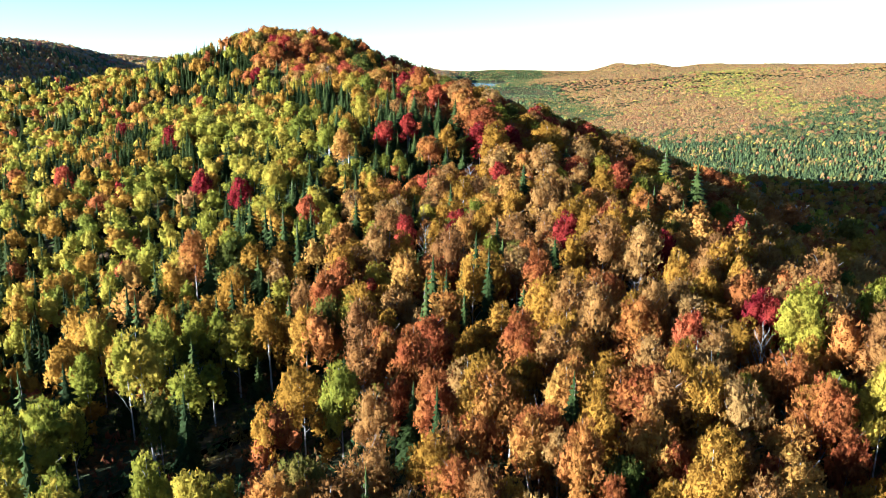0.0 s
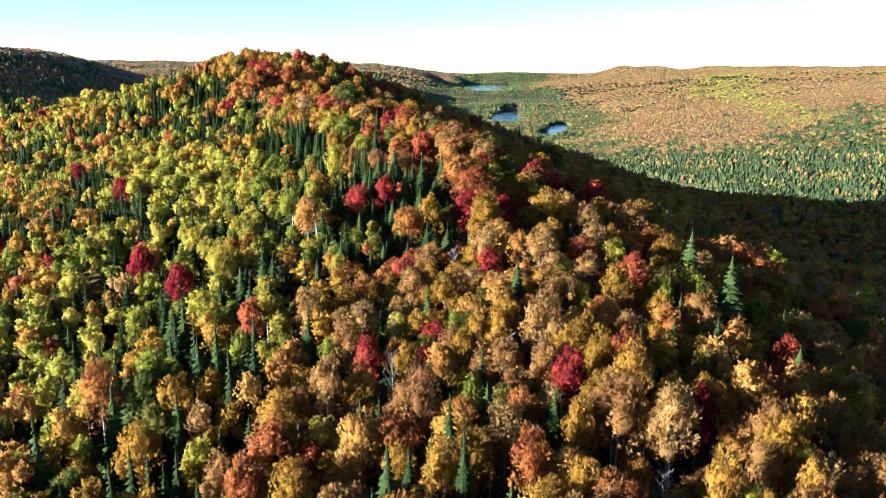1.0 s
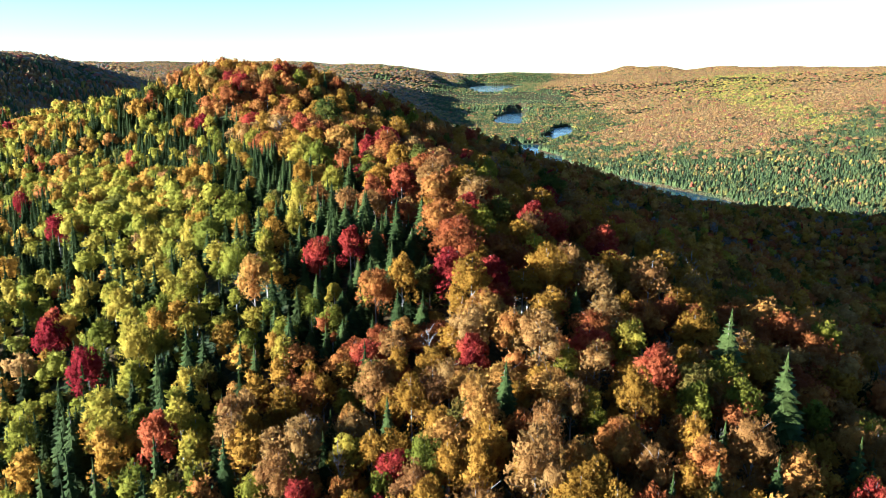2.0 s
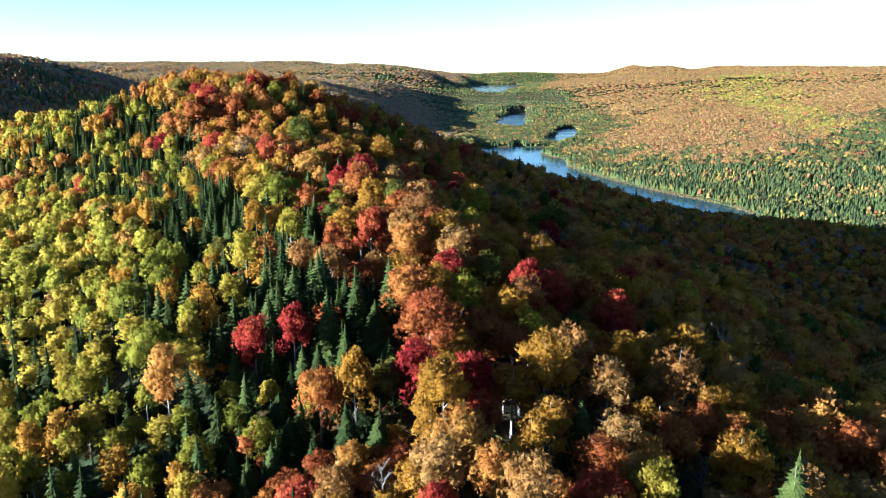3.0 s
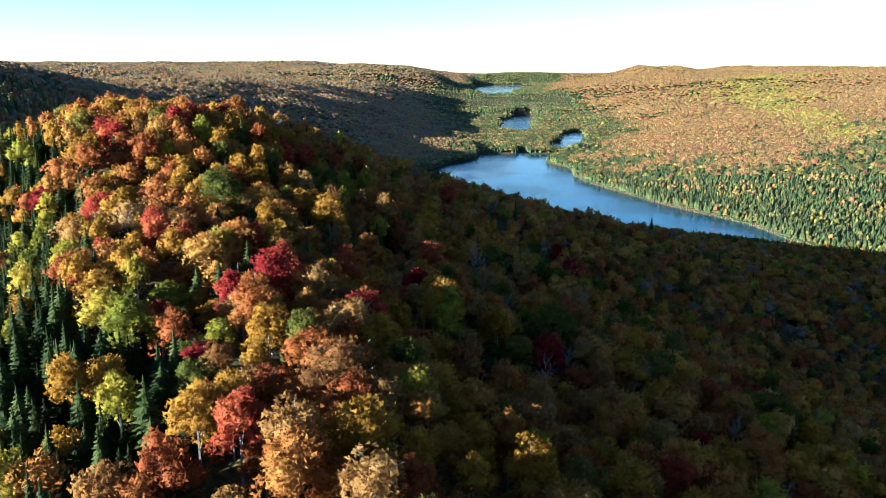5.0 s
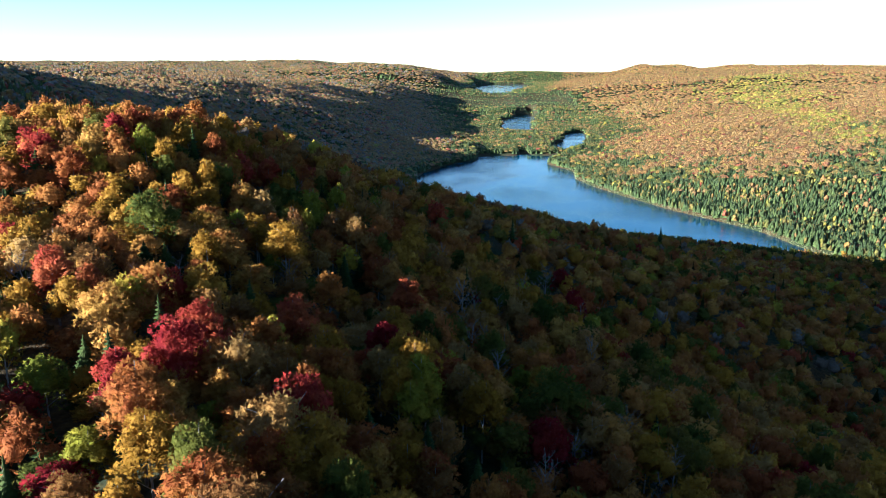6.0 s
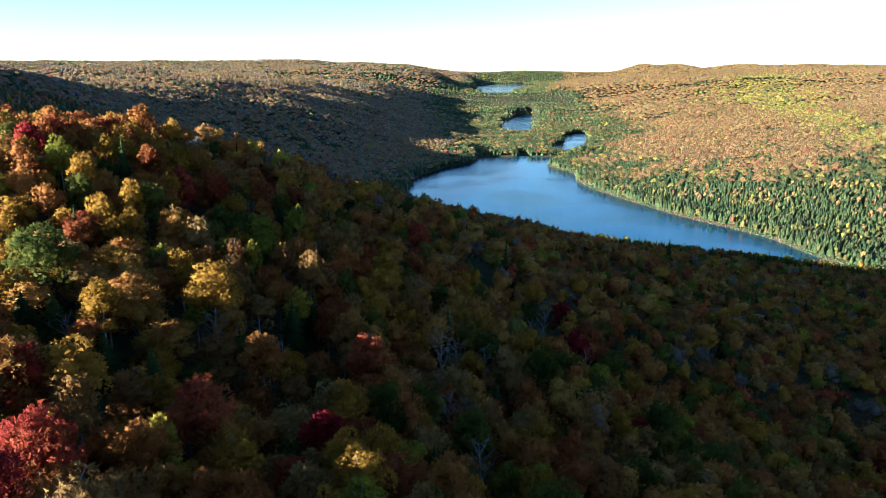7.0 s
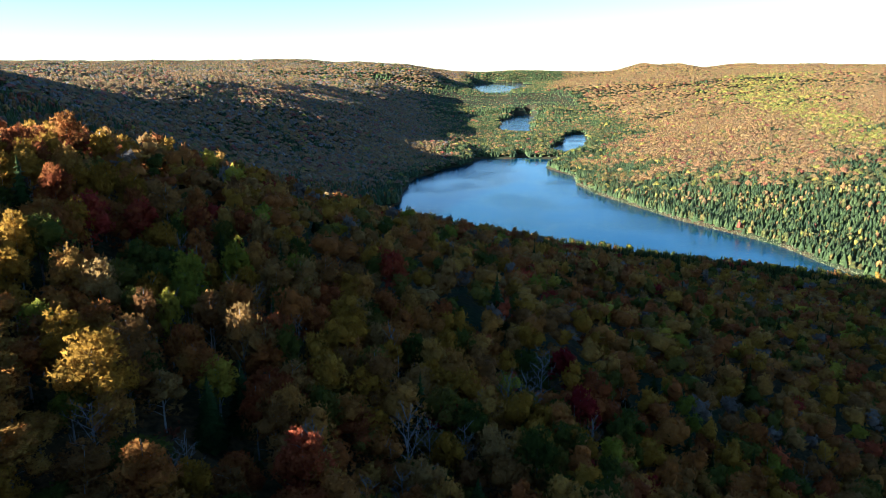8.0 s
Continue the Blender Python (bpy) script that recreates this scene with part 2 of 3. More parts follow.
m, nodes, links, shader = material("sedge", 0.8)
SEDGE = m
n1 = noise_node(nodes, links, 0.6, 3.0)
ramp = ramp_node(nodes, [(0.3, (0.036, 0.036, 0.009)), (0.7, (0.080, 0.072, 0.016))])
links.new(n1.outputs["Fac"], ramp.inputs["Fac"]), links.new(ramp.outputs["Color"], shader.inputs["Base Color"])

# ---- ground and water ----
def mesh_object(name, verts, faces, mat, parent=None, shade_smooth=False, normals=None):
    me = bpy.data.meshes.new(name)
    verts, faces = np.asarray(verts, np.float32), np.asarray(faces, np.int32)
    n, w = faces.shape
    me.vertices.add(len(verts)), me.loops.add(n * w), me.polygons.add(n)
    me.vertices.foreach_set("co", verts.ravel())
    me.loops.foreach_set("vertex_index", faces.ravel())
    me.polygons.foreach_set("loop_start", np.arange(0, n * w, w, dtype=np.int32))
    me.polygons.foreach_set("use_smooth", np.full(n, shade_smooth or normals is not None))
    me.update(calc_edges=True)
    if normals is not None:      # leaf sprays are shaded with the round of their bough
        me.attributes.new("custom_normal", "FLOAT_VECTOR", "POINT").data.foreach_set("vector", np.asarray(normals, np.float32).ravel())
    me.materials.append(mat)
    ob = new(name, me)
    ob.parent = parent
    return ob


def sheet(rows, cols):
    i = (np.arange(rows - 1)[:, None] * cols + np.arange(cols - 1)[None, :]).ravel()
    return np.stack([i, i + 1, i + cols + 1, i + cols], 1)


CENTRE = (15.0, 110.0)
turns = np.concatenate([np.arange(-135, -55, 3.0), np.arange(-55, 55, 0.45), np.arange(55, 225.1, 3.0)])
rings = np.concatenate([np.arange(0.5, 420, 4.5), 420 * np.exp(np.linspace(0.01, math.log(4750 / 420), 190))])
gx = CENTRE[0] + rings[:, None] * np.sin(np.radians(turns))[None, :]
gy = CENTRE[1] + rings[:, None] * np.cos(np.radians(turns))[None, :]
gz = land(gx, gy)
faces = sheet(len(rings), len(turns))[:, ::-1]
ground = mesh_object("ground", np.stack([gx, gy, gz], 2).reshape(-1, 3), faces, GROUND, shade_smooth=True)
tagged(ground, "forest floor of brown leaf litter and moss under the trees", "ground", kind="structure")


def water(name, x0, x1, y0, y1, z, label):
    xs, ys = np.linspace(x0, x1, 12), np.linspace(y0, y1, 12)
    v = np.stack([*np.meshgrid(xs, ys), np.full((12, 12), z)], 2).reshape(-1, 3)
    tagged(mesh_object(name, v, sheet(12, 12), WATER), label, "water", kind="structure")


water("lake_water", -71, 356, 558, 1351, -15.3, "calm dark blue lake water with faint ripples between wooded banks")
water("pond_water", 97, 322, 1424, 2470, -14.0, "narrow pale blue pond water on the wooded valley floor")
water("far_lake_water", -120, 520, 2738, 4600, 42.0, "long pale blue lake far down the valley")

# ---- trees ----
rng = np.random.RandomState(7)
UP = np.array([0.0, 0.0, 1.0])


def unit(v):
    return v / np.maximum(np.linalg.norm(v, axis=-1, keepdims=True), 1e-9)


def leaf_triangles(points, outward, size, r):
    """One loose, pointed triangle a leaf spray; sprays lean outward and upward as twigs do."""
    n = len(points)
    along = unit(outward * 0.7 + UP * 0.55 + r.normal(0, 0.5, (n, 3)))
    side = unit(np.cross(along, unit(outward + r.normal(0, 0.8, (n, 3)))))
    s = size * r.uniform(0.65, 1.35, (n, 1))
    tri = np.stack([points + along * s * 0.68, points - along * s * 0.32 + side * s * 0.58, points - along * s * 0.42 - side * s * 0.52], 1)
    return tri.reshape(-1, 3)


def ball(r, rough):
    """A small dented ball of 20 faces, as vertices and triangles."""
    g = (1 + 5 ** 0.5) / 2
    v = unit(np.array([(-1, g, 0), (1, g, 0), (-1, -g, 0), (1, -g, 0), (0, -1, g), (0, 1, g), (0, -1, -g), (0, 1, -g), (g, 0, -1), (g, 0, 1), (-g, 0, -1), (-g, 0, 1)], float))
    v = v * r.uniform(1 - rough, 1 + rough, (12, 1))
    f = np.array([int(c, 16) for c in "0b50510170a70ab159 5b4ba2a76718394 342 326 368 389 495 24b 62a 867 981".replace(" ", "")]).reshape(-1, 3)
    return v, f


def crown_lobes(height, width, base, r, count):
    """Centres and radii of the boughs that make up a crown: one in the middle, the others round it, lower ones wider out."""
    t = np.concatenate([[0.55], (np.arange(count - 1) + r.uniform(0.2, 0.8, count - 1)) / (count - 1)])
    reach = width * 0.5 * (1 - t ** 2.4) ** 0.55 * r.uniform(0.56, 0.74, count)
    reach[0] = 0
    a = np.arange(count) * 2.4 + r.uniform(0, 6.3)
    radius = width * r.uniform(0.16, 0.245, count) * (1.05 - 0.15 * t)
    radius[0] = width * 0.34
    z = base + (height - base) * (0.20 + 0.63 * t ** 0.8)
    return np.stack([reach * np.cos(a), reach * np.sin(a), z], 1), radius


def facing(tri, normals):
    """Turns loose triangles (n, 3, 3) so that their fronts look along the normals (n, 3)."""
    flip = (np.cross(tri[:, 1] - tri[:, 0], tri[:, 2] - tri[:, 0]) * normals).sum(1) < 0
    return np.where(flip[:, None, None], tri[:, [0, 2, 1]], tri)


def crown(height, width, base, r, lobes, leaves, size, stretch):
    """A crown: leaf sprays over every bough, some upright twigs of leaves at the top, and an inner mass. Returns vertices, faces and normals."""
    centre, radius = crown_lobes(height, width, base, r, lobes)
    heart = np.array([0, 0, base + (height - base) * 0.42])
    verts, faces, normals, total = [], [], [], 0
    for c, q in list(zip(centre, radius))[::1 if lobes < 7 else 2]:
        v, f = ball(r, 0.2)
        verts.append(v * q * np.array([0.8, 0.8, 0.8 * stretch]) + c), faces.append(f + total), normals.append(unit(v))
        total += 12
    share = radius ** 2 / (radius ** 2).sum()
    for c, q, n in zip(centre, radius, np.maximum(6, (share * leaves).astype(int))):
        d = unit(r.normal(0, 1, (n, 3)) + UP * 0.45)
        p = c + d * q * np.array([1, 1, stretch]) * r.uniform(0.80, 1.08, (n, 1))
        tri = leaf_triangles(p, d, size, r).reshape(-1, 3, 3)
        soft = unit(0.55 * d + 0.35 * unit(p - heart) + UP * 0.1 + 0.44 * r.normal(0, 1, (n, 3)))
        verts.append(facing(tri, soft).reshape(-1, 3)), normals.append(np.repeat(soft, 3, axis=0))
        faces.append(np.arange(n * 3).reshape(-1, 3) + total)
        total += n * 3
    return np.concatenate(verts), np.concatenate(faces), np.concatenate(normals)


def tube(path, radii, sides):
    path = np.asarray(path, float)
    a = np.arange(sides) * 2 * np.pi / sides
    ring = np.stack([np.cos(a), np.sin(a), 0 * a], 1)
    v = (path[:, None, :] + np.asarray(radii)[:, None, None] * ring[None]).reshape(-1, 3)
    i, j = np.meshgrid(np.arange(len(path) - 1), np.arange(sides), indexing="ij")
    a0, b0 = (i * sides + j).ravel(), (i * sides + (j + 1) % sides).ravel()
    return v, np.concatenate([np.stack([a0, b0, b0 + sides], 1), np.stack([a0, b0 + sides, a0 + sides], 1)])


def join(pieces):
    verts, faces, total = [], [], 0
    for v, f in pieces:
        verts.append(v), faces.append(f + total)
        total += len(v)
    return np.concatenate(verts), np.concatenate(faces)


def trunk(height, girth, base, width, r, limbs):
    """A tapered, slightly bent trunk with limbs that reach into the crown."""
    bend = r.uniform(-0.03, 0.03, 2) * height
    t = np.linspace(0, 1, 5)
    line = np.stack([bend[0] * t ** 2, bend[1] * t ** 2, -0.6 + t * (height * 0.93 + 0.6)], 1)
    pieces = [tube(line, girth * (1.05 - t * 0.92), 4)]
    for k in range(limbs):
        s = base / height + (0.85 - base / height) * (k + r.uniform(0, 1)) / limbs
        a, reach = k * 2.4 + r.uniform(0, 1), width * 0.42 * (1 - 0.5 * s) * r.uniform(0.7, 1.1)
        p = np.array([bend[0] * s * s, bend[1] * s * s, height * 0.93 * s])
        q = p + np.array([math.cos(a) * reach, math.sin(a) * reach, reach * r.uniform(0.6, 1.2)])
        pieces.append(tube([p, (p + q) / 2 + [0, 0, 0.1 * reach], q], [girth * 0.42, girth * 0.27, girth * 0.08], 3))
    return join(pieces)


def conifer(height, width, r, whorls, boughs):
    """Drooping boughs in whorls round the stem, each two narrow pointed sprays, and a dense inner cone. Returns vertices, faces and normals."""
    tris, soft = [], []
    for w in range(whorls):
        t = (w + 0.3) / whorls
        z, reach = height * (0.06 + 0.92 * t), width * 0.5 * (1 - t) ** 0.8 + 0.10
        count = max(4, int(boughs * (1 - 0.55 * t)))
        for k in range(count):
            a, q = (k + r.uniform(0, 1)) * 6.283 / count, reach * r.uniform(0.72, 1.15)
            out, side = np.array([math.cos(a), math.sin(a), 0]), np.array([-math.sin(a), math.cos(a), 0])
            root, tip = UP * (z + 0.28 * q), out * q + UP * (z - 0.20 * q + r.uniform(-0.15, 0.15))
            half, mid = side * q * 0.44, (root + tip) * 0.5
            tris += [np.array([root, mid - half - UP * 0.18 * q, tip]), np.array([root, tip, mid + half - UP * 0.18 * q])]
            soft += [unit(out * 0.75 - side * 0.3 + UP * 0.42 + r.normal(0, 0.15, 3)), unit(out * 0.75 + side * 0.3 + UP * 0.42 + r.normal(0, 0.15, 3))]
    for k in range(5):
        a, b = k * 1.2566, (k + 1) * 1.2566
        out = np.array([math.cos(a + 0.63), math.sin(a + 0.63), 0.4])
        tris.append(np.array([[width * 0.3 * math.cos(a), width * 0.3 * math.sin(a), height * 0.07], [width * 0.3 * math.cos(b), width * 0.3 * math.sin(b), height * 0.07], [0, 0, height * 0.94]]))
        tris.append(np.array([[0.2 * math.cos(a), 0.2 * math.sin(a), height * 0.9], [0.2 * math.cos(b), 0.2 * math.sin(b), height * 0.9], [0, 0, height * 1.04]]))
        soft += [unit(out), unit(out)]
    soft = np.array(soft)
    v = facing(np.array(tris), soft).reshape(-1, 3)
    return v, np.arange(len(v)).reshape(-1, 3), np.repeat(soft, 3, axis=0)


def bare_boughs(height, width, base, r, limbs, twigs):
    """Leafless limbs and twigs."""
    pieces = []
    for k in range(limbs):
        s = (k + r.uniform(0, 1)) / limbs
        a, reach = k * 2.4 + r.uniform(0, 0.8), width * 0.5 * (1 - 0.55 * s)
        p = np.array([0, 0, base + (height * 0.9 - base) * s])
        q = p + np.array([math.cos(a) * reach, math.sin(a) * reach, reach * r.uniform(0.8, 1.4)])
        pieces.append(tube([p, q], [0.07, 0.025], 3))
        for j in range(twigs):
            f = r.uniform(0.3, 1)
            b = p + (q - p) * f
            e = b + unit(r.normal(0, 1, 3) + UP * 0.9) * reach * 0.45
            pieces.append(tube([b, e], [0.035, 0.012], 3))
    return join(pieces)


# spruce tones for the far woods, lightened to look as if in sun
LIT_SPRUCE = [(0.026, 0.042, 0.010), (0.045, 0.068, 0.015), (0.080, 0.098, 0.020)]

# which trees grow where: shares of (red_maple, sugar_maple, yellow_birch, aspen, beech, ash, spruce, bare)
KINDS = ["red_maple", "sugar_maple", "yellow_birch", "aspen", "beech", "ash", "spruce", "bare"]
SHARES = {
    "sunny_flank": (0.010, 0.055, 0.20, 0.43, 0.01, 0.035, 0.26, 0.0),
    "crest": (0.035, 0.30, 0.32, 0.05, 0.22, 0.03, 0.025, 0.015),
    "knoll": (0.07, 0.50, 0.26, 0.05, 0.07, 0.04, 0.01, 0.0),
    "shaded_flank": (0.035, 0.25, 0.15, 0.05, 0.22, 0.17, 0.045, 0.08),
    "shore": (0.002, 0.006, 0.010, 0.022, 0.004, 0.15, 0.806, 0.0),
    "far_right": (0.04, 0.40, 0.11, 0.04, 0.28, 0.03, 0.10, 0.0),
    # extra grey bare trees on far_left pale the slope in place of haze
    "far_left": (0.04, 0.17, 0.05, 0.02, 0.28, 0.07, 0.10, 0.27),
    "meadow_wood": (0.02, 0.08, 0.20, 0.60, 0.03, 0.05, 0.02, 0.0),
}


def spruce_stand(x, y):
    """How thickly spruces crowd together along the sunny side of the crest: 0 to about 1."""
    s = x - np.interp(y, CREST_Y, CREST_X)
    band = np.exp(-((s + np.interp(y, [155, 175, 190, 205, 225, 245, 290, 345], [26, 21, 23, 22, 26, 32, 38, 40])) / np.interp(y, [235, 275], [12, 19])) ** 2) * smooth(142, 158, y) * (1 - smooth(338, 352, y)) * smooth(3, 11, -s)
    clumps = 0.75 * smooth(18, 36, -s) * smooth(70, 110, y) * smooth(0.05, 0.7, waves(x, y, 44, 47))
    return np.clip(np.maximum(band * (1.15 + 0.8 * waves(x, y, 36, 46)), clumps), 0, 1)


def shares(x, y):
    """The mixture of trees at each place."""
    s = x - np.interp(y, CREST_Y, CREST_X)
    x0, y0 = x, y
    w = {}
    near = y < 660 - 0.4 * np.maximum(x, 0)
    flank_r = smooth(22, 48, s + 8 * waves(x, y, 50, 31))
    edge = np.interp(y, [70, 110, 135, 160, 190, 225, 270, 320], [55, 52, 45, 26, 13, 12, 20, 28])
    flank_l = smooth(edge - 8, edge + 8, -s + 9 * waves(x, y, 55, 32))
    top = smooth(272, 300, y + 8 * waves(x, y, 40, 33)) * (1 - smooth(22, 44, -s + 8 * waves(x, y, 60, 35))) * (1 - flank_r)
    w["knoll"] = near * top
    w["shaded_flank"] = near * flank_r
    w["sunny_flank"] = near * (1 - flank_r) * (1 - top) * flank_l
    w["crest"] = near * np.clip(1 - top - flank_r - (1 - flank_r) * (1 - top) * flank_l, 0, 1)
    x, y, _ = plan(x, y)
    sr = x - np.interp(y, RIGHT_Y, RIGHT_X)
    sl = np.interp(y, LEFT_Y, LEFT_X) - x
    far = ~near
    depth = np.interp(y, [1000, 1250, 1500], [110, 60, 15])
    bank = 1 - smooth(depth - 40, depth + 45, sr + 45 * waves(x, y, 150, 34) + 30 * waves(x, y, 62, 37))
    wide_bank = 0.94 * (1 - smooth(-70, 70, y - 920 - 0.62 * np.maximum(x - 300, 0) + 75 * waves(x, y, 190, 36) + 45 * waves(x, y, 70, 38)))
    bank = np.maximum(bank, wide_bank) * (sr > -20)
    strip = np.exp(-((x - np.interp(y, [1000, 1144, 1412, 1735, 2300, 2700], [500, 520, 592, 706, 870, 1080])) / np.interp(y, [1500, 2300], [42, 120])) ** 2) * smooth(930, 1050, y) * (1 - smooth(2500, 3000, y))
    left = smooth(-20, 30, sl)
    floor_w = 1 - smooth(10, 90, np.maximum(sr, sl))
    w["shore"] = far * np.clip(np.maximum(bank * (1 - left), floor_w * 0.95), 0, 1)
    w["meadow_wood"] = far * np.clip(1.3 * strip, 0, 1) * (1 - w["shore"])
    w["far_left"] = far * left * (1 - w["shore"])
    w["far_right"] = far * np.clip(1 - w["shore"] - w["meadow_wood"] - w["far_left"], 0, 1)
    p = sum(w[k][:, None] * np.array(SHARES[k])[None] for k in w)
    p[:, 2] *= np.where(far, np.exp(1.1 * waves(x, y, 420, 44)), 1)
    p[:, 4] *= np.where(far, np.exp(0.9 * waves(x, y, 340, 45)), 1)
    # stands of spruce, and drifts of red
    x, y = x0, y0
    p[:, 6] *= np.exp(np.where(far, 1.4, 1.3) * waves(x, y, 75, 41))
    p[:, 6] += 2.2 * spruce_stand(x, y)
    # a thick drift of aspens below the spruces
    s_line = np.interp(y, [140, 165, 190, 240, 290], [-50, -50, -44, -62, -80])
    drift = near * np.exp(-((s - s_line) / 14) ** 2) * smooth(140, 160, y) * (1 - smooth(265, 300, y))
    p[:, 3] += 0.9 * drift
    p[:, 6] *= 1 - 0.7 * drift
    p[:, 4] *= np.where(near, 1.25 - 0.5 * smooth(100, 150, y), 1)
    p[:, 0] *= np.exp(1.0 * waves(x, y, 45, 42))
    p[:, 3] *= np.exp(0.7 * waves(x, y, 90, 43))
    return p / p.sum(1, keepdims=True)


def clearing(x, y):
    """The open, brushy ground low on the ridge and the gaps in the canopy along the crest, where few trees stand."""
    gaps = np.exp(-((x - 6) / 5.5) ** 2 - ((y - 176) / 6) ** 2) + np.exp(-((x - 2) / 5) ** 2 - ((y - 154) / 5) ** 2)
    return np.clip(np.exp(-((x + 24) / 19) ** 2 - ((y - 62) / 17) ** 2) + 1.1 * gaps, 0, 1)


def scatter(x0, x1, y0, y1, gap, seed):
    r = np.random.RandomState(seed)
    xs, ys = np.meshgrid(np.arange(x0, x1, gap), np.arange(y0, y1, gap * 0.87))
    xs = xs + (np.arange(xs.shape[0]) % 2)[:, None] * gap * 0.5
    x = xs.ravel() + r.uniform(-0.42, 0.42, xs.size) * gap
    y = ys.ravel() + r.uniform(-0.42, 0.42, xs.size) * gap
    return x, y


def in_view(x, y, spread):
    """The stretch of country that opens out ahead of the ridge's foot."""
    return np.abs(x - 12) < 34 + spread * np.maximum(y + 10, 0)


def dry(x, y):
    _, v, k = plan(x, y)
    z = HUB[2] - (HUB[2] - land(x, y)) / k
    return z > np.where(v < 1260, 1.6, np.where(v < 2400, 2.6, np.where((v > 2550) & (v < 4600), 43.5, 0)))


def choose(x, y, seed):
    r = np.random.RandomState(seed)
    c = np.cumsum(shares(x, y), 1)
    return (r.uniform(0, 1, len(x))[:, None] > c).sum(1).clip(0, 7)


FORM = {   # height, width, foot of the crown (share of height), stretch
    "red_maple": (10.8, 6.6, 0.22, 1.0), "sugar_maple": (11.4, 7.2, 0.22, 1.0), "yellow_birch": (11.6, 6.6, 0.24, 1.05), "aspen": (11.4, 6.2, 0.26, 1.1),
    "beech": (11.4, 7.2, 0.22, 1.0), "ash": (10.8, 7.0, 0.22, 1.0), "spruce": (10.4, 5.9, 0.0, 1.0), "bare": (11.0, 5.4, 0.3, 1.0),
}
LABELS = {
    "red_maple": ("maple tree in full crimson autumn leaf on the forest slope", "maple tree"),
    "sugar_maple": ("maple tree with bright orange autumn leaves on the wooded ridge", "maple tree"),
    "yellow_birch": ("birch tree with golden yellow leaves and a pale trunk", "birch tree"),
    "aspen": ("slender aspen tree with yellow-green leaves and a pale trunk", "aspen tree"),
    "beech": ("beech tree with thinning tan and copper leaves", "beech tree"),
    "ash": ("broadleaf tree still in dull olive green leaf", "broadleaf tree"),
    "spruce": ("dark green pointed spruce tree standing among autumn trees", "spruce tree"),
    "bare": ("leafless grey tree with bare upright twigs", "bare tree"),
}
BARK = {"yellow_birch": PALE_BARK, "aspen": PALE_BARK, "spruce": DARK_BARK, "red_maple": GREY_BARK, "sugar_maple": GREY_BARK, "beech": SNAG_WOOD, "ash": DARK_BARK, "bare": GREY_BARK}
NAMES = {"red_maple": "red_maple_tree", "sugar_maple": "orange_maple_tree", "yellow_birch": "birch_tree", "aspen": "aspen_tree", "beech": "beech_tree", "ash": "broadleaf_tree", "spruce": "spruce_tree", "bare": "bare_tree"}


def tree_meshes(kind, r, full):
    """Crown and trunk of one tree; full: with all its leaf sprays, for trees near the flight."""
    h, w, b, stretch = FORM[kind]
    h, w = h * r.uniform(0.85, 1.15), w * r.uniform(0.75, 1.2)
    if kind == "spruce":
        return conifer(h, w, r, *((19, 19) if full else (14, 14))), trunk(h, 0.17, h * 0.3, 0.4, r, 0)
    if kind == "bare":
        return bare_boughs(h, w, h * b, r, 13, 6), trunk(h, 0.15, h * b, w, r, 0)
    lobes, leaves, size = r.randint(10, 15), 1250, 0.43
    if kind in ("aspen", "yellow_birch"):
        leaves, size = 1300, 0.39
    if kind == "beech":
        leaves = 850
    if not full:
        leaves, size = leaves * 0.45, size * 1.42
    return crown(h, w, h * b, r, lobes, leaves, size, stretch), trunk(h, 0.17, h * b, w * (1.25 if kind == "beech" else 1.0), r, 12 if kind == "beech" else 5)


def data_of(name, vf, mat):
    ob = mesh_object(name, vf[0], vf[1], mat, normals=vf[2] if len(vf) > 2 else None)
    me = ob.data
    bpy.data.objects.remove(ob)
    return me


VARIANTS = {(k, full): [tuple(data_of(n, vf, mat) for n, vf, mat in zip(("crown", "trunk"), tree_meshes(k, np.random.RandomState(100 + 10 * i + j), full), (LEAF[k] if k != "bare" else GREY_BARK, BARK[k])))
                        for j in range(7)] for i, k in enumerate(KINDS) for full in (True, False)}


def plant(kind, x, y, height, width, turn, variant, full):
    """One tree as a thing of its own: an Empty at its foot, a trunk and a crown."""
    tree = new(NAMES[kind])
    tree.empty_display_size = 0.5
    label, category = LABELS[kind]
    tagged(tree, label, category, NAMES[kind].replace("_", " ") + "s on the ridge")
    tree.matrix_basis = Matrix.LocRotScale((x, y, float(land(x, y)) - 0.1), Euler((0, 0, turn)), (width, width, height))
    for name, me in zip(("crown", "trunk"), VARIANTS[kind, full][variant]):
        new(name, me).parent = tree


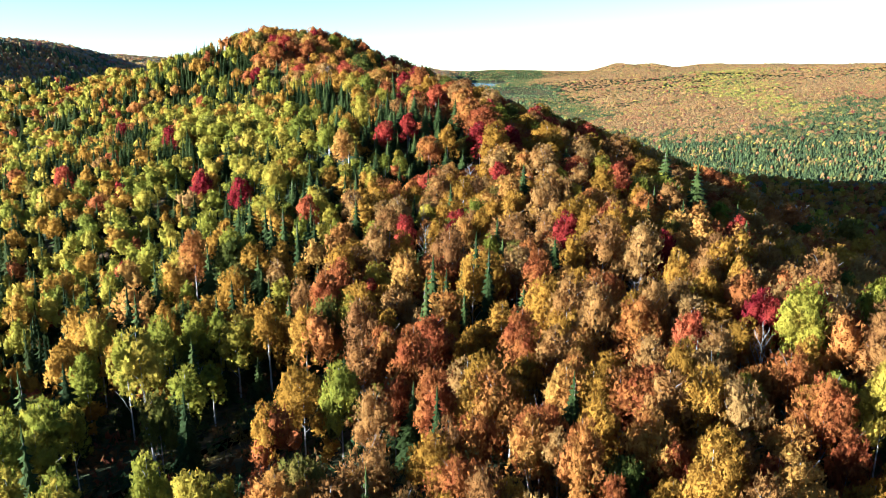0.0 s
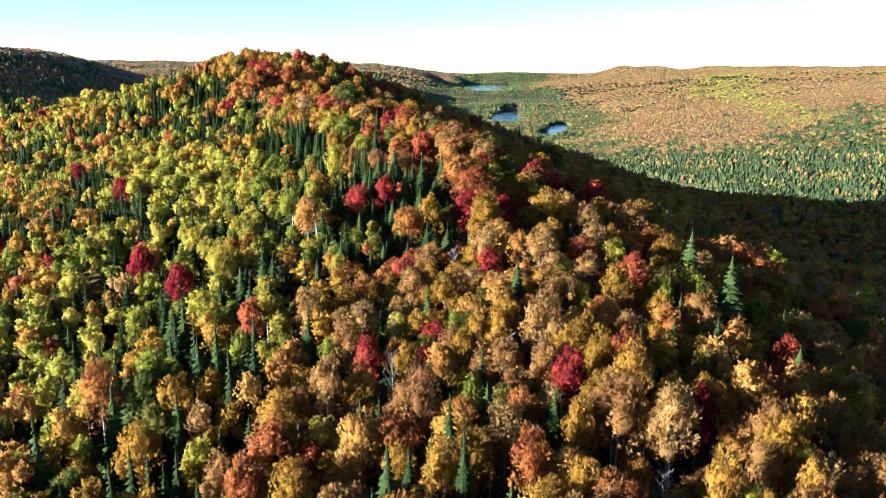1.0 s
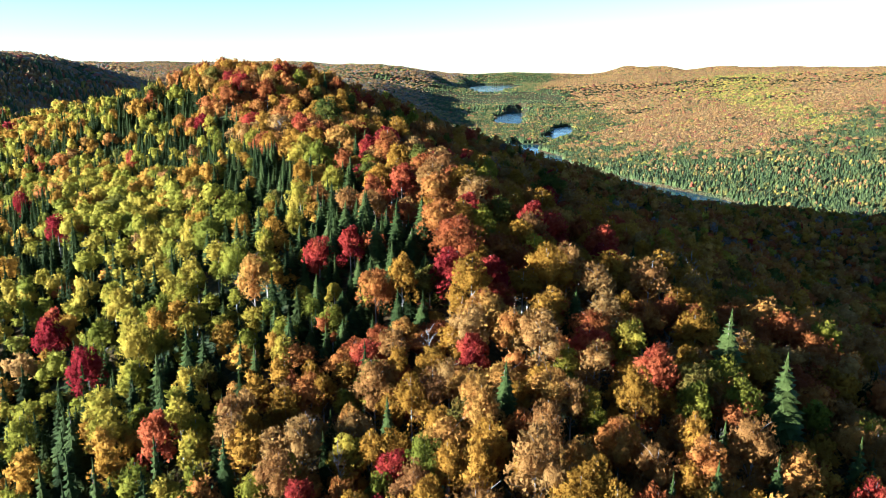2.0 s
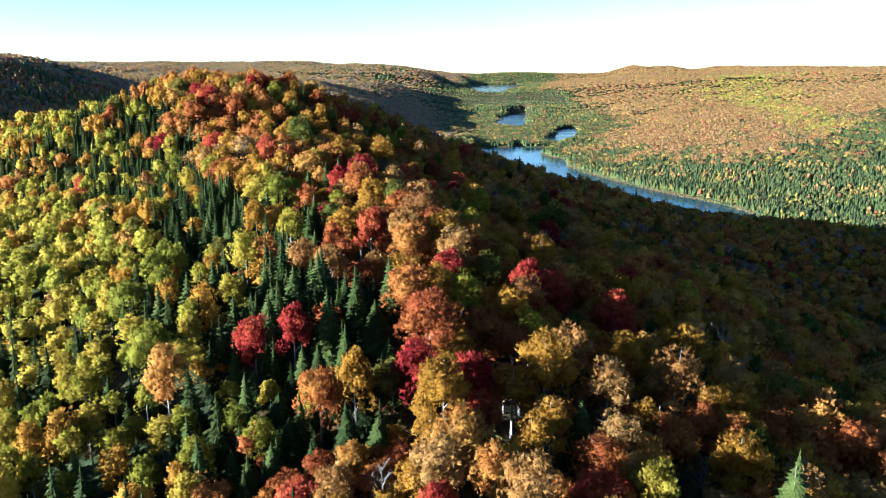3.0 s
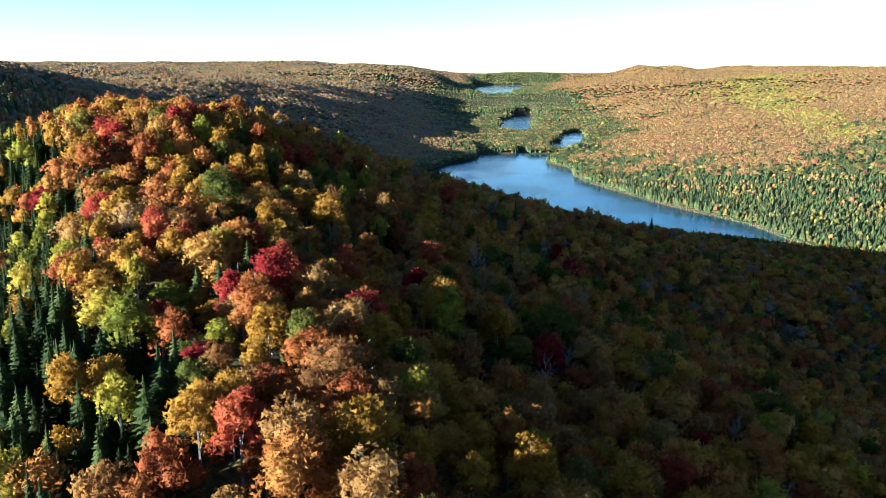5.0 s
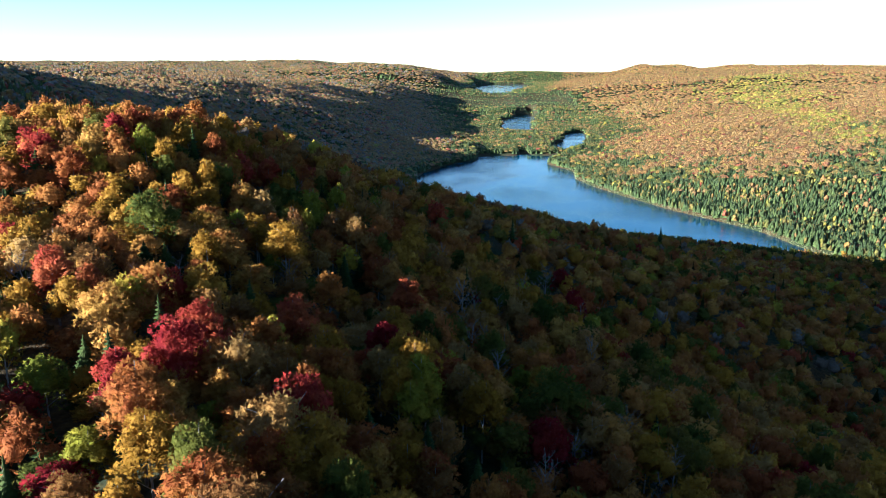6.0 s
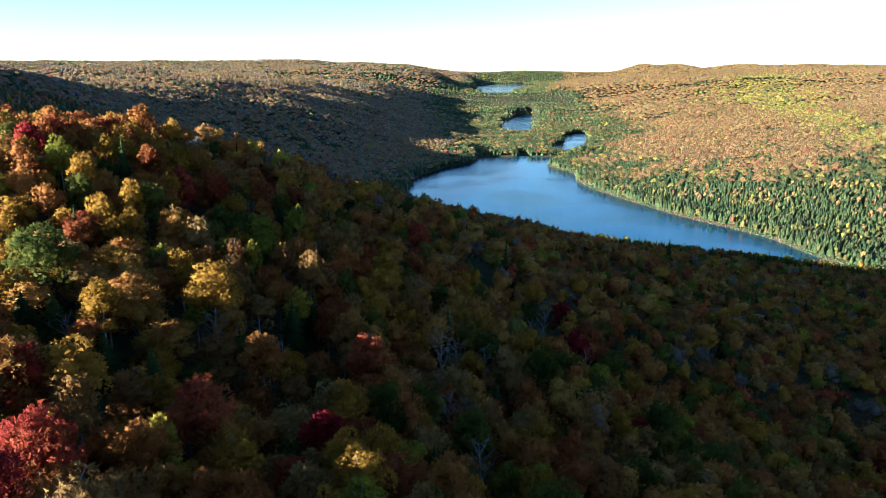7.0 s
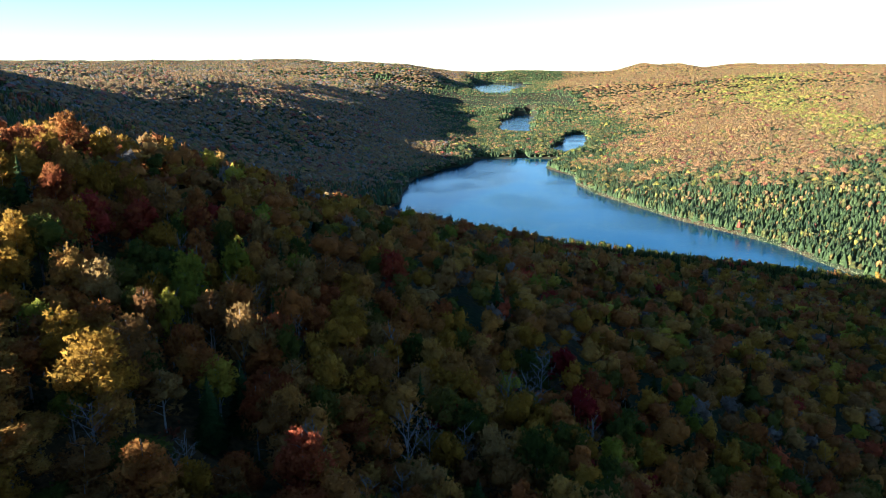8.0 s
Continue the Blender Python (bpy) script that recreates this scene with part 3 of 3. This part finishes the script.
def far_tree(kind, r, level):
    """A cheaper tree for the joined woods: level 5 very leafy, 0 leafy, 4 less so, 1 a dented dome or small cone, 3 a few faces."""
    h, w, b, stretch = FORM[kind]
    h, w = h * r.uniform(0.85, 1.15), w * r.uniform(0.85, 1.2)
    if kind == "spruce":
        if level in (0, 4, 5):
            return conifer(h, w, r, *{0: (10, 10), 4: (7, 7), 5: (14, 13)}[level])
        sides = 5 if level == 1 else 4
        a = np.arange(sides) * 6.283 / sides
        layers = [(0.06, 1.0, 0.66), (0.36, 0.68, 1.06)] if level == 1 else [(0.0, 1.0, 1.05)]
        pieces = []
        for z0, q, z1 in layers:
            rr = w * 0.55 * q * r.uniform(0.75, 1.2, sides)
            v = np.concatenate([np.stack([rr * np.cos(a), rr * np.sin(a), np.full(sides, z0 * h)], 1), [[0, 0, z1 * h]]])
            pieces.append((v, np.stack([np.arange(sides), (np.arange(sides) + 1) % sides, np.full(sides, sides)], 1)))
        return join(pieces)
    if level == 0:
        return crown(h, w, h * b, r, 5, 130, 0.66, stretch) if kind != "bare" else bare_boughs(h, w, h * b, r, 7, 4)
    if level == 5:
        return crown(h, w, h * b, r, 9, 420, 0.52, stretch) if kind != "bare" else bare_boughs(h, w, h * b, r, 7, 4)
    if level == 4:
        return crown(h, w, h * b, r, 3, 40, 1.0, stretch)
    if level == 1:
        a = np.arange(4) * 1.5708 + r.uniform(0, 1.5)
        rr = w * 0.56 * r.uniform(0.8, 1.2, 4)
        low = np.stack([rr * np.cos(a), rr * np.sin(a), h * r.uniform(0.22, 0.45, 4)], 1)
        high = np.stack([0.68 * rr * np.cos(a + 0.6), 0.68 * rr * np.sin(a + 0.6), h * r.uniform(0.72, 0.92, 4)], 1)
        v = np.concatenate([low, high, [[*r.uniform(-0.1, 0.1, 2) * w, h]]])
        i, j = np.arange(4), (np.arange(4) + 1) % 4
        return v, np.concatenate([np.stack([i, j, j + 4], 1), np.stack([i, j + 4, i + 4], 1), np.stack([i + 4, j + 4, np.full(4, 8)], 1)])
    a = np.arange(4) * 1.5708 + r.uniform(0, 1.5)
    rr = w * 0.82 * r.uniform(0.8, 1.25, 4)
    v = np.concatenate([np.stack([rr * np.cos(a), rr * np.sin(a), h * r.uniform(0.40, 0.68, 4)], 1), [[*r.uniform(-0.15, 0.15, 2) * w, h * 0.92]]])
    return v, np.stack([np.arange(4), (np.arange(4) + 1) % 4, np.full(4, 4)], 1)


def woods(name, x, y, kinds, sizes, level, label, seed, mingled=0.0, mat=FOREST, widths=None):
    """Many trees joined into one mesh, each with its own leaf tone."""
    r = np.random.RandomState(seed)
    z = land(x, y) - 0.3
    verts, faces, tones, normals, total = [], [], [], [], 0
    widths = sizes if widths is None else widths
    for k, kind in enumerate(KINDS):
        pick = np.where(kinds == k)[0]
        if not len(pick):
            continue
        protos = [far_tree(kind, r, level) for _ in range(10)]
        which = r.randint(0, 10, len(pick))
        # far spruces get the tones with sunlight painted in
        low, mid, high = (np.array(c) for c in (TONES[kind] if kind != "spruce" or mingled < 0.3 else LIT_SPRUCE))
        for p in range(10):
            idx = pick[which == p]
            if not len(idx):
                continue
            v, f = protos[p][:2]
            n = protos[p][2] if len(protos[p]) > 2 else unit(v - [0, 0, 5.5])
            slim = 0.85 if mingled > 0.3 and kind != "spruce" and level == 1 else 1.0
            a, s, wide = r.uniform(0, 6.283, len(idx)), sizes[idx] * slim, widths[idx] * slim
            c, sn = np.cos(a)[:, None], np.sin(a)[:, None]
            vx, vy = v[None, :, 0] * c - v[None, :, 1] * sn, v[None, :, 0] * sn + v[None, :, 1] * c
            sz = np.where(s > 1, 1 + 0.25 * (s - 1), s)
            out = np.stack([vx * wide[:, None] + x[idx][:, None], vy * wide[:, None] + y[idx][:, None], v[None, :, 2] * sz[:, None] + z[idx][:, None]], 2)
            verts.append(out.reshape(-1, 3))
            if level in (0, 4, 5):
                normals.append(np.stack([n[None, :, 0] * c - n[None, :, 1] * sn, n[None, :, 0] * sn + n[None, :, 1] * c, np.broadcast_to(n[None, :, 2], vx.shape)], 2).reshape(-1, 3))
            faces.append((f[None] + (np.arange(len(idx)) * len(v))[:, None, None]).reshape(-1, 3) + total)
            total += len(idx) * len(v)
            u = r.uniform(0, 1, (len(idx), 1))
            tone = np.where(u < 0.5, low + (mid - low) * u * 2, mid + (high - mid) * (u * 2 - 1))
            # draws far tones towards one tan: mixed canopy, with haze's softening painted in
            tone = tone + (np.array((0.168, 0.104, 0.034)) - tone) * mingled * {"spruce": 0.1, "aspen": 0.25, "red_maple": 0.6, "ash": 0.15, "bare": 0.35}.get(kind, 1.0)
            tones.append(np.repeat(np.concatenate([tone, np.ones((len(idx), 1))], 1), len(v), axis=0))
    ob = mesh_object(name, np.concatenate(verts), np.concatenate(faces), mat, shade_smooth=level in (1, 3), normals=np.concatenate(normals) if normals else None)
    ob.data.attributes.new("leaf_tone", "FLOAT_COLOR", "POINT").data.foreach_set("color", np.concatenate(tones).astype(np.float32).ravel())
    return tagged(ob, label, "forest", kind="stuff")


# single trees that stand out, by kind: places on the plan
LANDMARKS = {
    "red_maple": [(-54, 156), (-40, 139), (-6, 111), (18, 101), (48, 112), (33, 69), (24, 65), (-94, 174), (-13, 162), (-76, 199), (-52, 152), (36, 180), (32, 130), (47, 108), (11, 181), (-24, 122), (11, 135), (27, 184), (35, 174), (-9, 239), (-8, 162), (9, 166), (8, 154), (14, 152), (34, 240), (-71, 314), (-54, 326), (-2, 195), (-12, 226), (-8, 231), (13, 281), (-1, 254), (12, 256), (-17, 251), (-56, 320), (6, 227), (-29, 322), (-24, 329), (49, 338), (50, 324), (-106, 236), (23, 181), (-34, 253), (-53, 271), (-90, 269), (16, 351)],
    "sugar_maple": [(-22, 156), (-15, 86), (8, 69), (-39, 107), (-5, 93), (6, 170), (9, 162), (-3, 152), (-7, 219), (-19, 250), (5, 188), (41, 218), (-52, 360), (1, 271), (-53, 351), (87, 342), (-55, 299), (-22, 244), (-49, 339)],
    "yellow_birch": [(-15, 100), (-21, 80), (12, 79), (25, 102), (-30, 97), (28, 122), (42, 145), (1, 152), (23, 157), (11, 148), (20, 170), (-24, 204), (10, 194), (-4, 214), (-7, 197), (-9, 283), (-19, 271), (-13, 253), (-43, 356)],
    "aspen": [(35, 124), (-34, 141), (-47, 162), (-26, 161), (-17, 201), (-21, 187), (-21, 248)],
    "ash": [(36, 249), (-31, 279), (-19, 317), (-30, 310)],
    "beech": [(1, 101), (26, 89), (36, 90), (16, 111), (-10, 103), (19, 134), (27, 164), (39, 159), (30, 155), (4, 192), (5, 220), (6, 205)],
    "spruce": [(-27, 101), (-17, 137), (26, 149), (-1, 169), (-1, 159), (3, 175), (-10, 172), (-11, 162), (-4, 164), (-35, 174), (-29, 172), (-19, 155), (-12, 154), (-14, 182), (-7, 177), (-15, 243), (-10, 264), (-16, 232), (37, 353), (55, 396), (-39, 322)],
    "bare": [(46, 84), (44, 331), (23, 295), (184, 505)],
}


def young(x, y):
    """1 where the trees are young, slim and close together (the foot of the ridge and its sunny side), 0 where they are grown."""
    s = x - np.interp(y, CREST_Y, CREST_X)
    low = 1 - smooth(115, 165, y + 10 * waves(x, y, 60, 71))
    sunny = smooth(8, 24, -s + 6 * waves(x, y, 50, 72)) * (1 - smooth(262, 290, y) * (1 - smooth(26, 44, -s)))
    return np.clip(np.maximum(low * (1 - smooth(14, 34, s)), sunny), 0, 1)


# the near ridge
r = np.random.RandomState(6)
x1, y1 = scatter(-150, 150, 22, 345, 4.9, 1)
x2, y2 = scatter(-150, 150, 22, 345, 3.75, 2)
pick1, pick2 = young(x1, y1) < 0.5, young(x2, y2) >= 0.5
x, y = np.concatenate([x1[pick1], x2[pick2]]), np.concatenate([y1[pick1], y2[pick2]])
keep = in_view(x, y, 0.62) & (r.uniform(0, 1, len(x)) > 0.95 * clearing(x, y))
marks = [(a, b, KINDS.index(k)) for k, places in LANDMARKS.items() for a, b in places]
for a, b, _ in marks:
    keep &= np.hypot(x - a, y - b) > 2.6
for a, b in ((43, 136), (46, 127), (47, 107)):
    keep &= np.hypot(x - a, y - b) > 4.0
x, y = x[keep], y[keep]
kind = choose(x, y, 2)
kind = np.where((kind == 0) & (r.uniform(0, 1, len(x)) < 0.55), 2, kind)
slim = young(x, y)
tall = r.uniform(0.78, 1.02 + 0.14 * slim, len(x)) * (1 - 0.26 * slim * smooth(90, 140, y))
wide = tall * (1.08 - np.interp(y, [90, 140], [0.34, 0.06]) * slim) * r.uniform(0.76, 1.16, len(x))
tall = np.where(kind == 6, tall * (0.92 + 0.2 * slim), tall)
crest_s = x - np.interp(y, CREST_Y, CREST_X)
tall = np.where((y > 250) & (y < 300) & (crest_s > -8) & (crest_s < 48), tall * 0.86, tall)
for a, b, _ in marks:      # the trees that stand out have lower neighbours on the sunny side
    tall = np.where((x - a < -1) & (x - a > -9) & (np.abs(y - b - 0.4 * (x - a)) < 4.5), tall * 0.8, tall)
mx, my, mk = np.array([m[0] for m in marks], float), np.array([m[1] for m in marks], float), np.array([m[2] for m in marks])
mt = r.uniform(1.08, 1.22, len(marks)) * np.where((mk == 6) & (my < 300), 0.82, 1.0)
x, y, kind = np.concatenate([mx, x]), np.concatenate([my, y]), np.concatenate([mk, kind])
wide, tall = np.concatenate([mt * (1.05 - 0.32 * young(mx, my)) * np.where(mk == 0, 0.92, 1.0), wide]), np.concatenate([mt * (1 - 0.16 * young(mx, my) * smooth(90, 140, my)), tall])
tall = np.where(y > 295, np.minimum(tall * 1.12, np.where((kind == 6) & (np.hypot(x + 39, y - 322) < 2), 1.3, 1.16)), tall)
reach = np.abs(x - np.interp(y, [20, 200, 270, 345], [5, 22, -4, -40]))
reach[:len(marks)] = 0
single = np.zeros(len(x), bool)
for k, name in enumerate(KINDS):
    mine = np.where((kind == k) & (reach < 85))[0]
    single[mine[np.argsort(reach[mine])][:275]] = True
for i in np.where(single)[0]:
    plant(KINDS[kind[i]], x[i], y[i], float(tall[i]), float(wide[i]), r.uniform(0, 6.283), r.randint(7), bool(reach[i] < 34 and y[i] < 290))
close = ~single & (reach < 60) & (y > 60)
woods("crest_woods", x[close], y[close], kind[close], tall[close], 5, "golden and yellow-green trees close together on the crest of the ridge", 20, 0.0, RIDGE, wide[close])
rest = ~single & ~close
woods("ridge_woods", x[rest], y[rest], kind[rest], tall[rest], 0, "mixed autumn forest in yellow, orange, red and dark green on the ridge", 21, 0.0, RIDGE, wide[rest])

# young trees between the old ones, low on the ridge
x, y = scatter(-75, 75, 26, 150, 4.2, 27)
keep = in_view(x, y, 0.5) & (np.random.RandomState(28).uniform(0, 1, len(x)) < 0.42 * (1 - clearing(x, y)))
x, y = x[keep], y[keep]
woods("young_trees", x, y, choose(x, y, 29), np.random.RandomState(30).uniform(0.35, 0.62, len(x)), 0, "young broadleaf trees and small spruces between taller ones", 31, 0.0, RIDGE)

# small spruces that crowd between the broadleaf trees of the sunny side
x, y = scatter(-150, 60, 60, 335, 3.1, 34)
side = np.interp(y, CREST_Y, CREST_X) - x
thick = 0.72 * spruce_stand(x, y) + 0.08 * smooth(16, 34, side)
keep = in_view(x, y, 0.5) & (np.random.RandomState(35).uniform(0, 1, len(x)) < thick)
x, y = x[keep], y[keep]
woods("small_spruces", x, y, np.full(len(x), KINDS.index("spruce")), np.random.RandomState(36).uniform(0.42, 0.8, len(x)), 0, "small dark green spruces crowded between the broadleaf trees", 37, 0.0, RIDGE)

# lower trees that close the canopy on the shaded side
x, y = scatter(10, 150, 100, 345, 4.6, 38)
side = x - np.interp(y, CREST_Y, CREST_X)
keep = (side > 26) & (np.random.RandomState(39).uniform(0, 1, len(x)) < 0.7)
x, y = x[keep], y[keep]
r = np.random.RandomState(41)
woods("understorey_trees", x, y, choose(x, y, 40), r.uniform(0.5, 0.72, len(x)), 0, "lower broadleaf trees filling the canopy on the shaded slope", 42, 0.0, RIDGE, r.uniform(0.7, 0.95, len(x)))

# brush and saplings under the trees of the ridge
def bush(r, spread, height):
    n = 26
    p = r.normal(0, 1, (n, 3)) * np.array([spread * 0.42, spread * 0.42, height * 0.22]) + [0, 0, height * 0.5]
    return leaf_triangles(p, unit(p * [1, 1, 0.6] + UP * 0.1), 0.62, r)


r = np.random.RandomState(55)
x, y = scatter(-70, 90, 24, 330, 2.7, 51)
keep = in_view(x, y, 0.4) & (r.uniform(0, 1, len(x)) < np.where(y < 125, 0.8, 0.2) + clearing(x, y))
x, y = x[keep], y[keep]
z = land(x, y) - 0.1
protos = np.stack([bush(r, r.uniform(1.6, 2.6), r.uniform(0.9, 2.2)) for _ in range(16)])
v = protos[r.randint(0, 16, len(x))] * r.uniform(0.7, 1.3, (len(x), 1, 1)) + np.stack([x, y, z], 1)[:, None, :]
hues = np.array([(0.020, 0.034, 0.010), (0.034, 0.045, 0.012), (0.060, 0.055, 0.014), (0.085, 0.045, 0.015), (0.11, 0.035, 0.016), (0.10, 0.075, 0.018)])
tone = hues[r.choice(6, len(x), p=[0.28, 0.26, 0.18, 0.14, 0.06, 0.08])] * r.uniform(0.8, 1.2, (len(x), 1))
brush = mesh_object("undergrowth", v.reshape(-1, 3), np.arange(v.shape[0] * v.shape[1]).reshape(-1, 3), RIDGE)
brush.data.attributes.new("leaf_tone", "FLOAT_COLOR", "POINT").data.foreach_set("color", np.repeat(np.concatenate([tone, np.ones((len(x), 1))], 1), v.shape[1], axis=0).astype(np.float32).ravel())
tagged(brush, "low brush, ferns and saplings in green, brown and rust under the trees", "undergrowth", kind="stuff")

# the lower flank, the lake shores and the valley to about a kilometre
x, y = scatter(-900, 900, 10, 1000, 5.4, 11)
d = np.hypot(x - 15, y - 110)
keep = in_view(x, y, 0.72) & ~((np.abs(x) < 150) & (y < 345)) & dry(x, y) & (d < 900)
x, y, d = x[keep], y[keep], d[keep]
kind = choose(x, y, 12)
u, v, _ = plan(x, y)
flank = (x > -20) & (x < 470) & (v < 700) & (u < np.interp(v, RIGHT_Y, RIGHT_X)) | (x < -100) & (d < 470)
close, middle = d < 235, (d >= 235) & ((d < 330) | flank)
tall, wide = r.uniform(0.72, 1.1, len(x)), r.uniform(0.82, 1.26, len(x))
woods("flank_woods", x[close], y[close], kind[close], tall[close], 0, "mixed autumn forest on the lower flank of the ridge", 22, 0.0, RIDGE, wide[close])
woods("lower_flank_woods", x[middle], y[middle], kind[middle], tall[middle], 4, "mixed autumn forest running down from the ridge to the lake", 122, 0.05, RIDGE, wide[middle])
for name, x0, x1, gap, low, high, label, seed in (
        ("lakeside_woods", -800, 142, 4.5, 0.7, 1.05, "shaded autumn hardwoods and spruces on the slope above the lake", 19),
        ("far_shore_woods", 142, 800, 3.5, 0.42, 0.92, "dense dark spruces with golden hardwoods behind the far lake shore", 119)):
    x, y = scatter(x0, x1, 60, 1000, gap, seed)
    d = np.hypot(x - 15, y - 110)
    u, v, _ = plan(x, y)
    over = (x > -20) & (x < 470) & (v < 700) & (u < np.interp(v, RIGHT_Y, RIGHT_X)) | (x < -100) & (d < 465)
    keep = in_view(x, y, 0.68) & dry(x, y) & (d >= 325) & (d < 900) & ~((np.abs(x) < 150) & (y < 345)) & ~over
    x, y = x[keep], y[keep]
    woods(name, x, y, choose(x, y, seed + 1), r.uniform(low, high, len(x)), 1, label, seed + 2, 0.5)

x, y = scatter(-1600, 1700, 700, 2000, 5.2, 13)
d = np.hypot(x - 15, y - 110)
keep = in_view(x, y, 0.70) & dry(x, y) & (d >= 900) & (d < 1900)
x, y = x[keep], y[keep]
size = r.uniform(0.62, 0.86, len(x))
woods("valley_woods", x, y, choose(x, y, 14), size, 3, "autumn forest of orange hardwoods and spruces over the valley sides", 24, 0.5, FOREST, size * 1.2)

x, y = scatter(-3300, 3400, 1300, 4860, 11.6, 15)
d = np.hypot(x - 15, y - 110)
keep = in_view(x, y, 0.68) & dry(x, y) & (d >= 1900) & (d < 4730)
x, y = x[keep], y[keep]
size = r.uniform(0.9, 1.2, len(x)) * (1 - 0.6 * np.exp(-((y - 2570) / 170) ** 2) * (np.abs(x - 130) < 260))
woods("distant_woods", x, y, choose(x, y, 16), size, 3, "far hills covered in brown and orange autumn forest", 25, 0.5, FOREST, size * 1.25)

# woods beside and behind the start of the flight
x, y = scatter(-330, 330, -110, 520, 6.5, 17)
keep = ~(in_view(x, y, 0.62) & (y > 21)) & ~(in_view(x, y, 0.72) & ((np.abs(x) > 150) | (y > 345))) & dry(x, y)
x, y = x[keep], y[keep]
woods("side_woods", x, y, choose(x, y, 18), r.uniform(0.9, 1.3, len(x)), 1, "autumn forest on the slopes beside the ridge", 26, 0.0, RIDGE)


# spruces that stand out on the edge of the crest and against the lake along the foot of the flank
for k, (a, b, high) in enumerate([(43, 136, 1.3), (46, 127, 1.2), (47, 107, 1.15), (125, 517, 1.45), (104, 749, 1.0), (110, 743, 0.85), (127, 725, 0.95), (132, 720, 0.8), (134, 512, 1.0), (207, 693, 0.9)]):
    plant("spruce", a, b, high, high * (1.2 if b < 200 else 0.9), 1.3 * k, k % 7, b < 200)


# straw-coloured sedge along the waterline
x, y = scatter(130, 372, 600, 1170, 1.6, 61)
z = land(x, y)
u, v, _ = plan(x, y)
keep = (z > -15.6) & (z < -12.8) & (u > np.interp(v, RIGHT_Y, RIGHT_X) + 2)
x, y, z = x[keep], y[keep], z[keep]
r = np.random.RandomState(62)
p = np.repeat(np.stack([x, y, z], 1), 3, axis=0) + r.normal(0, 0.35, (3 * len(x), 3)) * [1, 1, 0]
a, h = r.uniform(0, 3.14, len(p)), r.uniform(0.5, 1.1, len(p))
side = np.stack([np.cos(a), np.sin(a), 0 * a], 1) * 0.55
v = np.stack([p - side, p + side, p + np.stack([r.normal(0, 0.2, len(p)), r.normal(0, 0.2, len(p)), h], 1)], 1)
tagged(mesh_object("shore_sedge", v.reshape(-1, 3), np.arange(3 * len(p)).reshape(-1, 3), SEDGE), "straw-yellow sedge growing along the lake shore", "sedge", kind="stuff")


# places, heights, leans and turns of the dead trees
DEAD_TREES = [(14.5, 66, 8.5, 16, -20), (-28, 63, 7.0, 9, 200), (54, 99, 9.0, 8, 30), (20, 316, 10.0, 6, 100), (23, 305, 9.0, 12, 40), (49, 322, 9.5, 4, 200), (60, 300, 8.0, 10, 300)]


# weathered dead trees that lean among the living ones
def dead_tree(x, y, height, lean, turn, seed):
    r = np.random.RandomState(seed)
    tree = new("dead_tree")
    tagged(tree, "leaning dead tree with a bare weathered pale trunk", "dead tree", "dead trees on the ridge")
    tree.matrix_basis = Matrix.LocRotScale((x, y, float(land(x, y)) - 0.2), Euler((0, lean, turn)), None)
    t = np.linspace(0, 1, 7)
    wob = np.stack([0.12 * np.sin(5 * t), 0.1 * np.cos(4 * t), t * height], 1)
    mesh_object("trunk", *tube(wob, 0.2 * (1.05 - t), 6), SNAG_WOOD, tree)
    for k in range(7):
        f = r.uniform(0.4, 0.95)
        a, q = r.uniform(0, 6.28), r.uniform(0.5, 1.5) * (1.3 - f)
        p = np.array([0, 0, f * height])
        e = p + [math.cos(a) * q, math.sin(a) * q, q * r.uniform(0.2, 0.8)]
        mesh_object("branch", *tube([p, (p + e) / 2, e], [0.05, 0.035, 0.012], 4), SNAG_WOOD, tree)


for k, (x, y, height, lean, turn) in enumerate(DEAD_TREES):
    dead_tree(x, y, height, radians(lean), radians(turn), 70 + k)
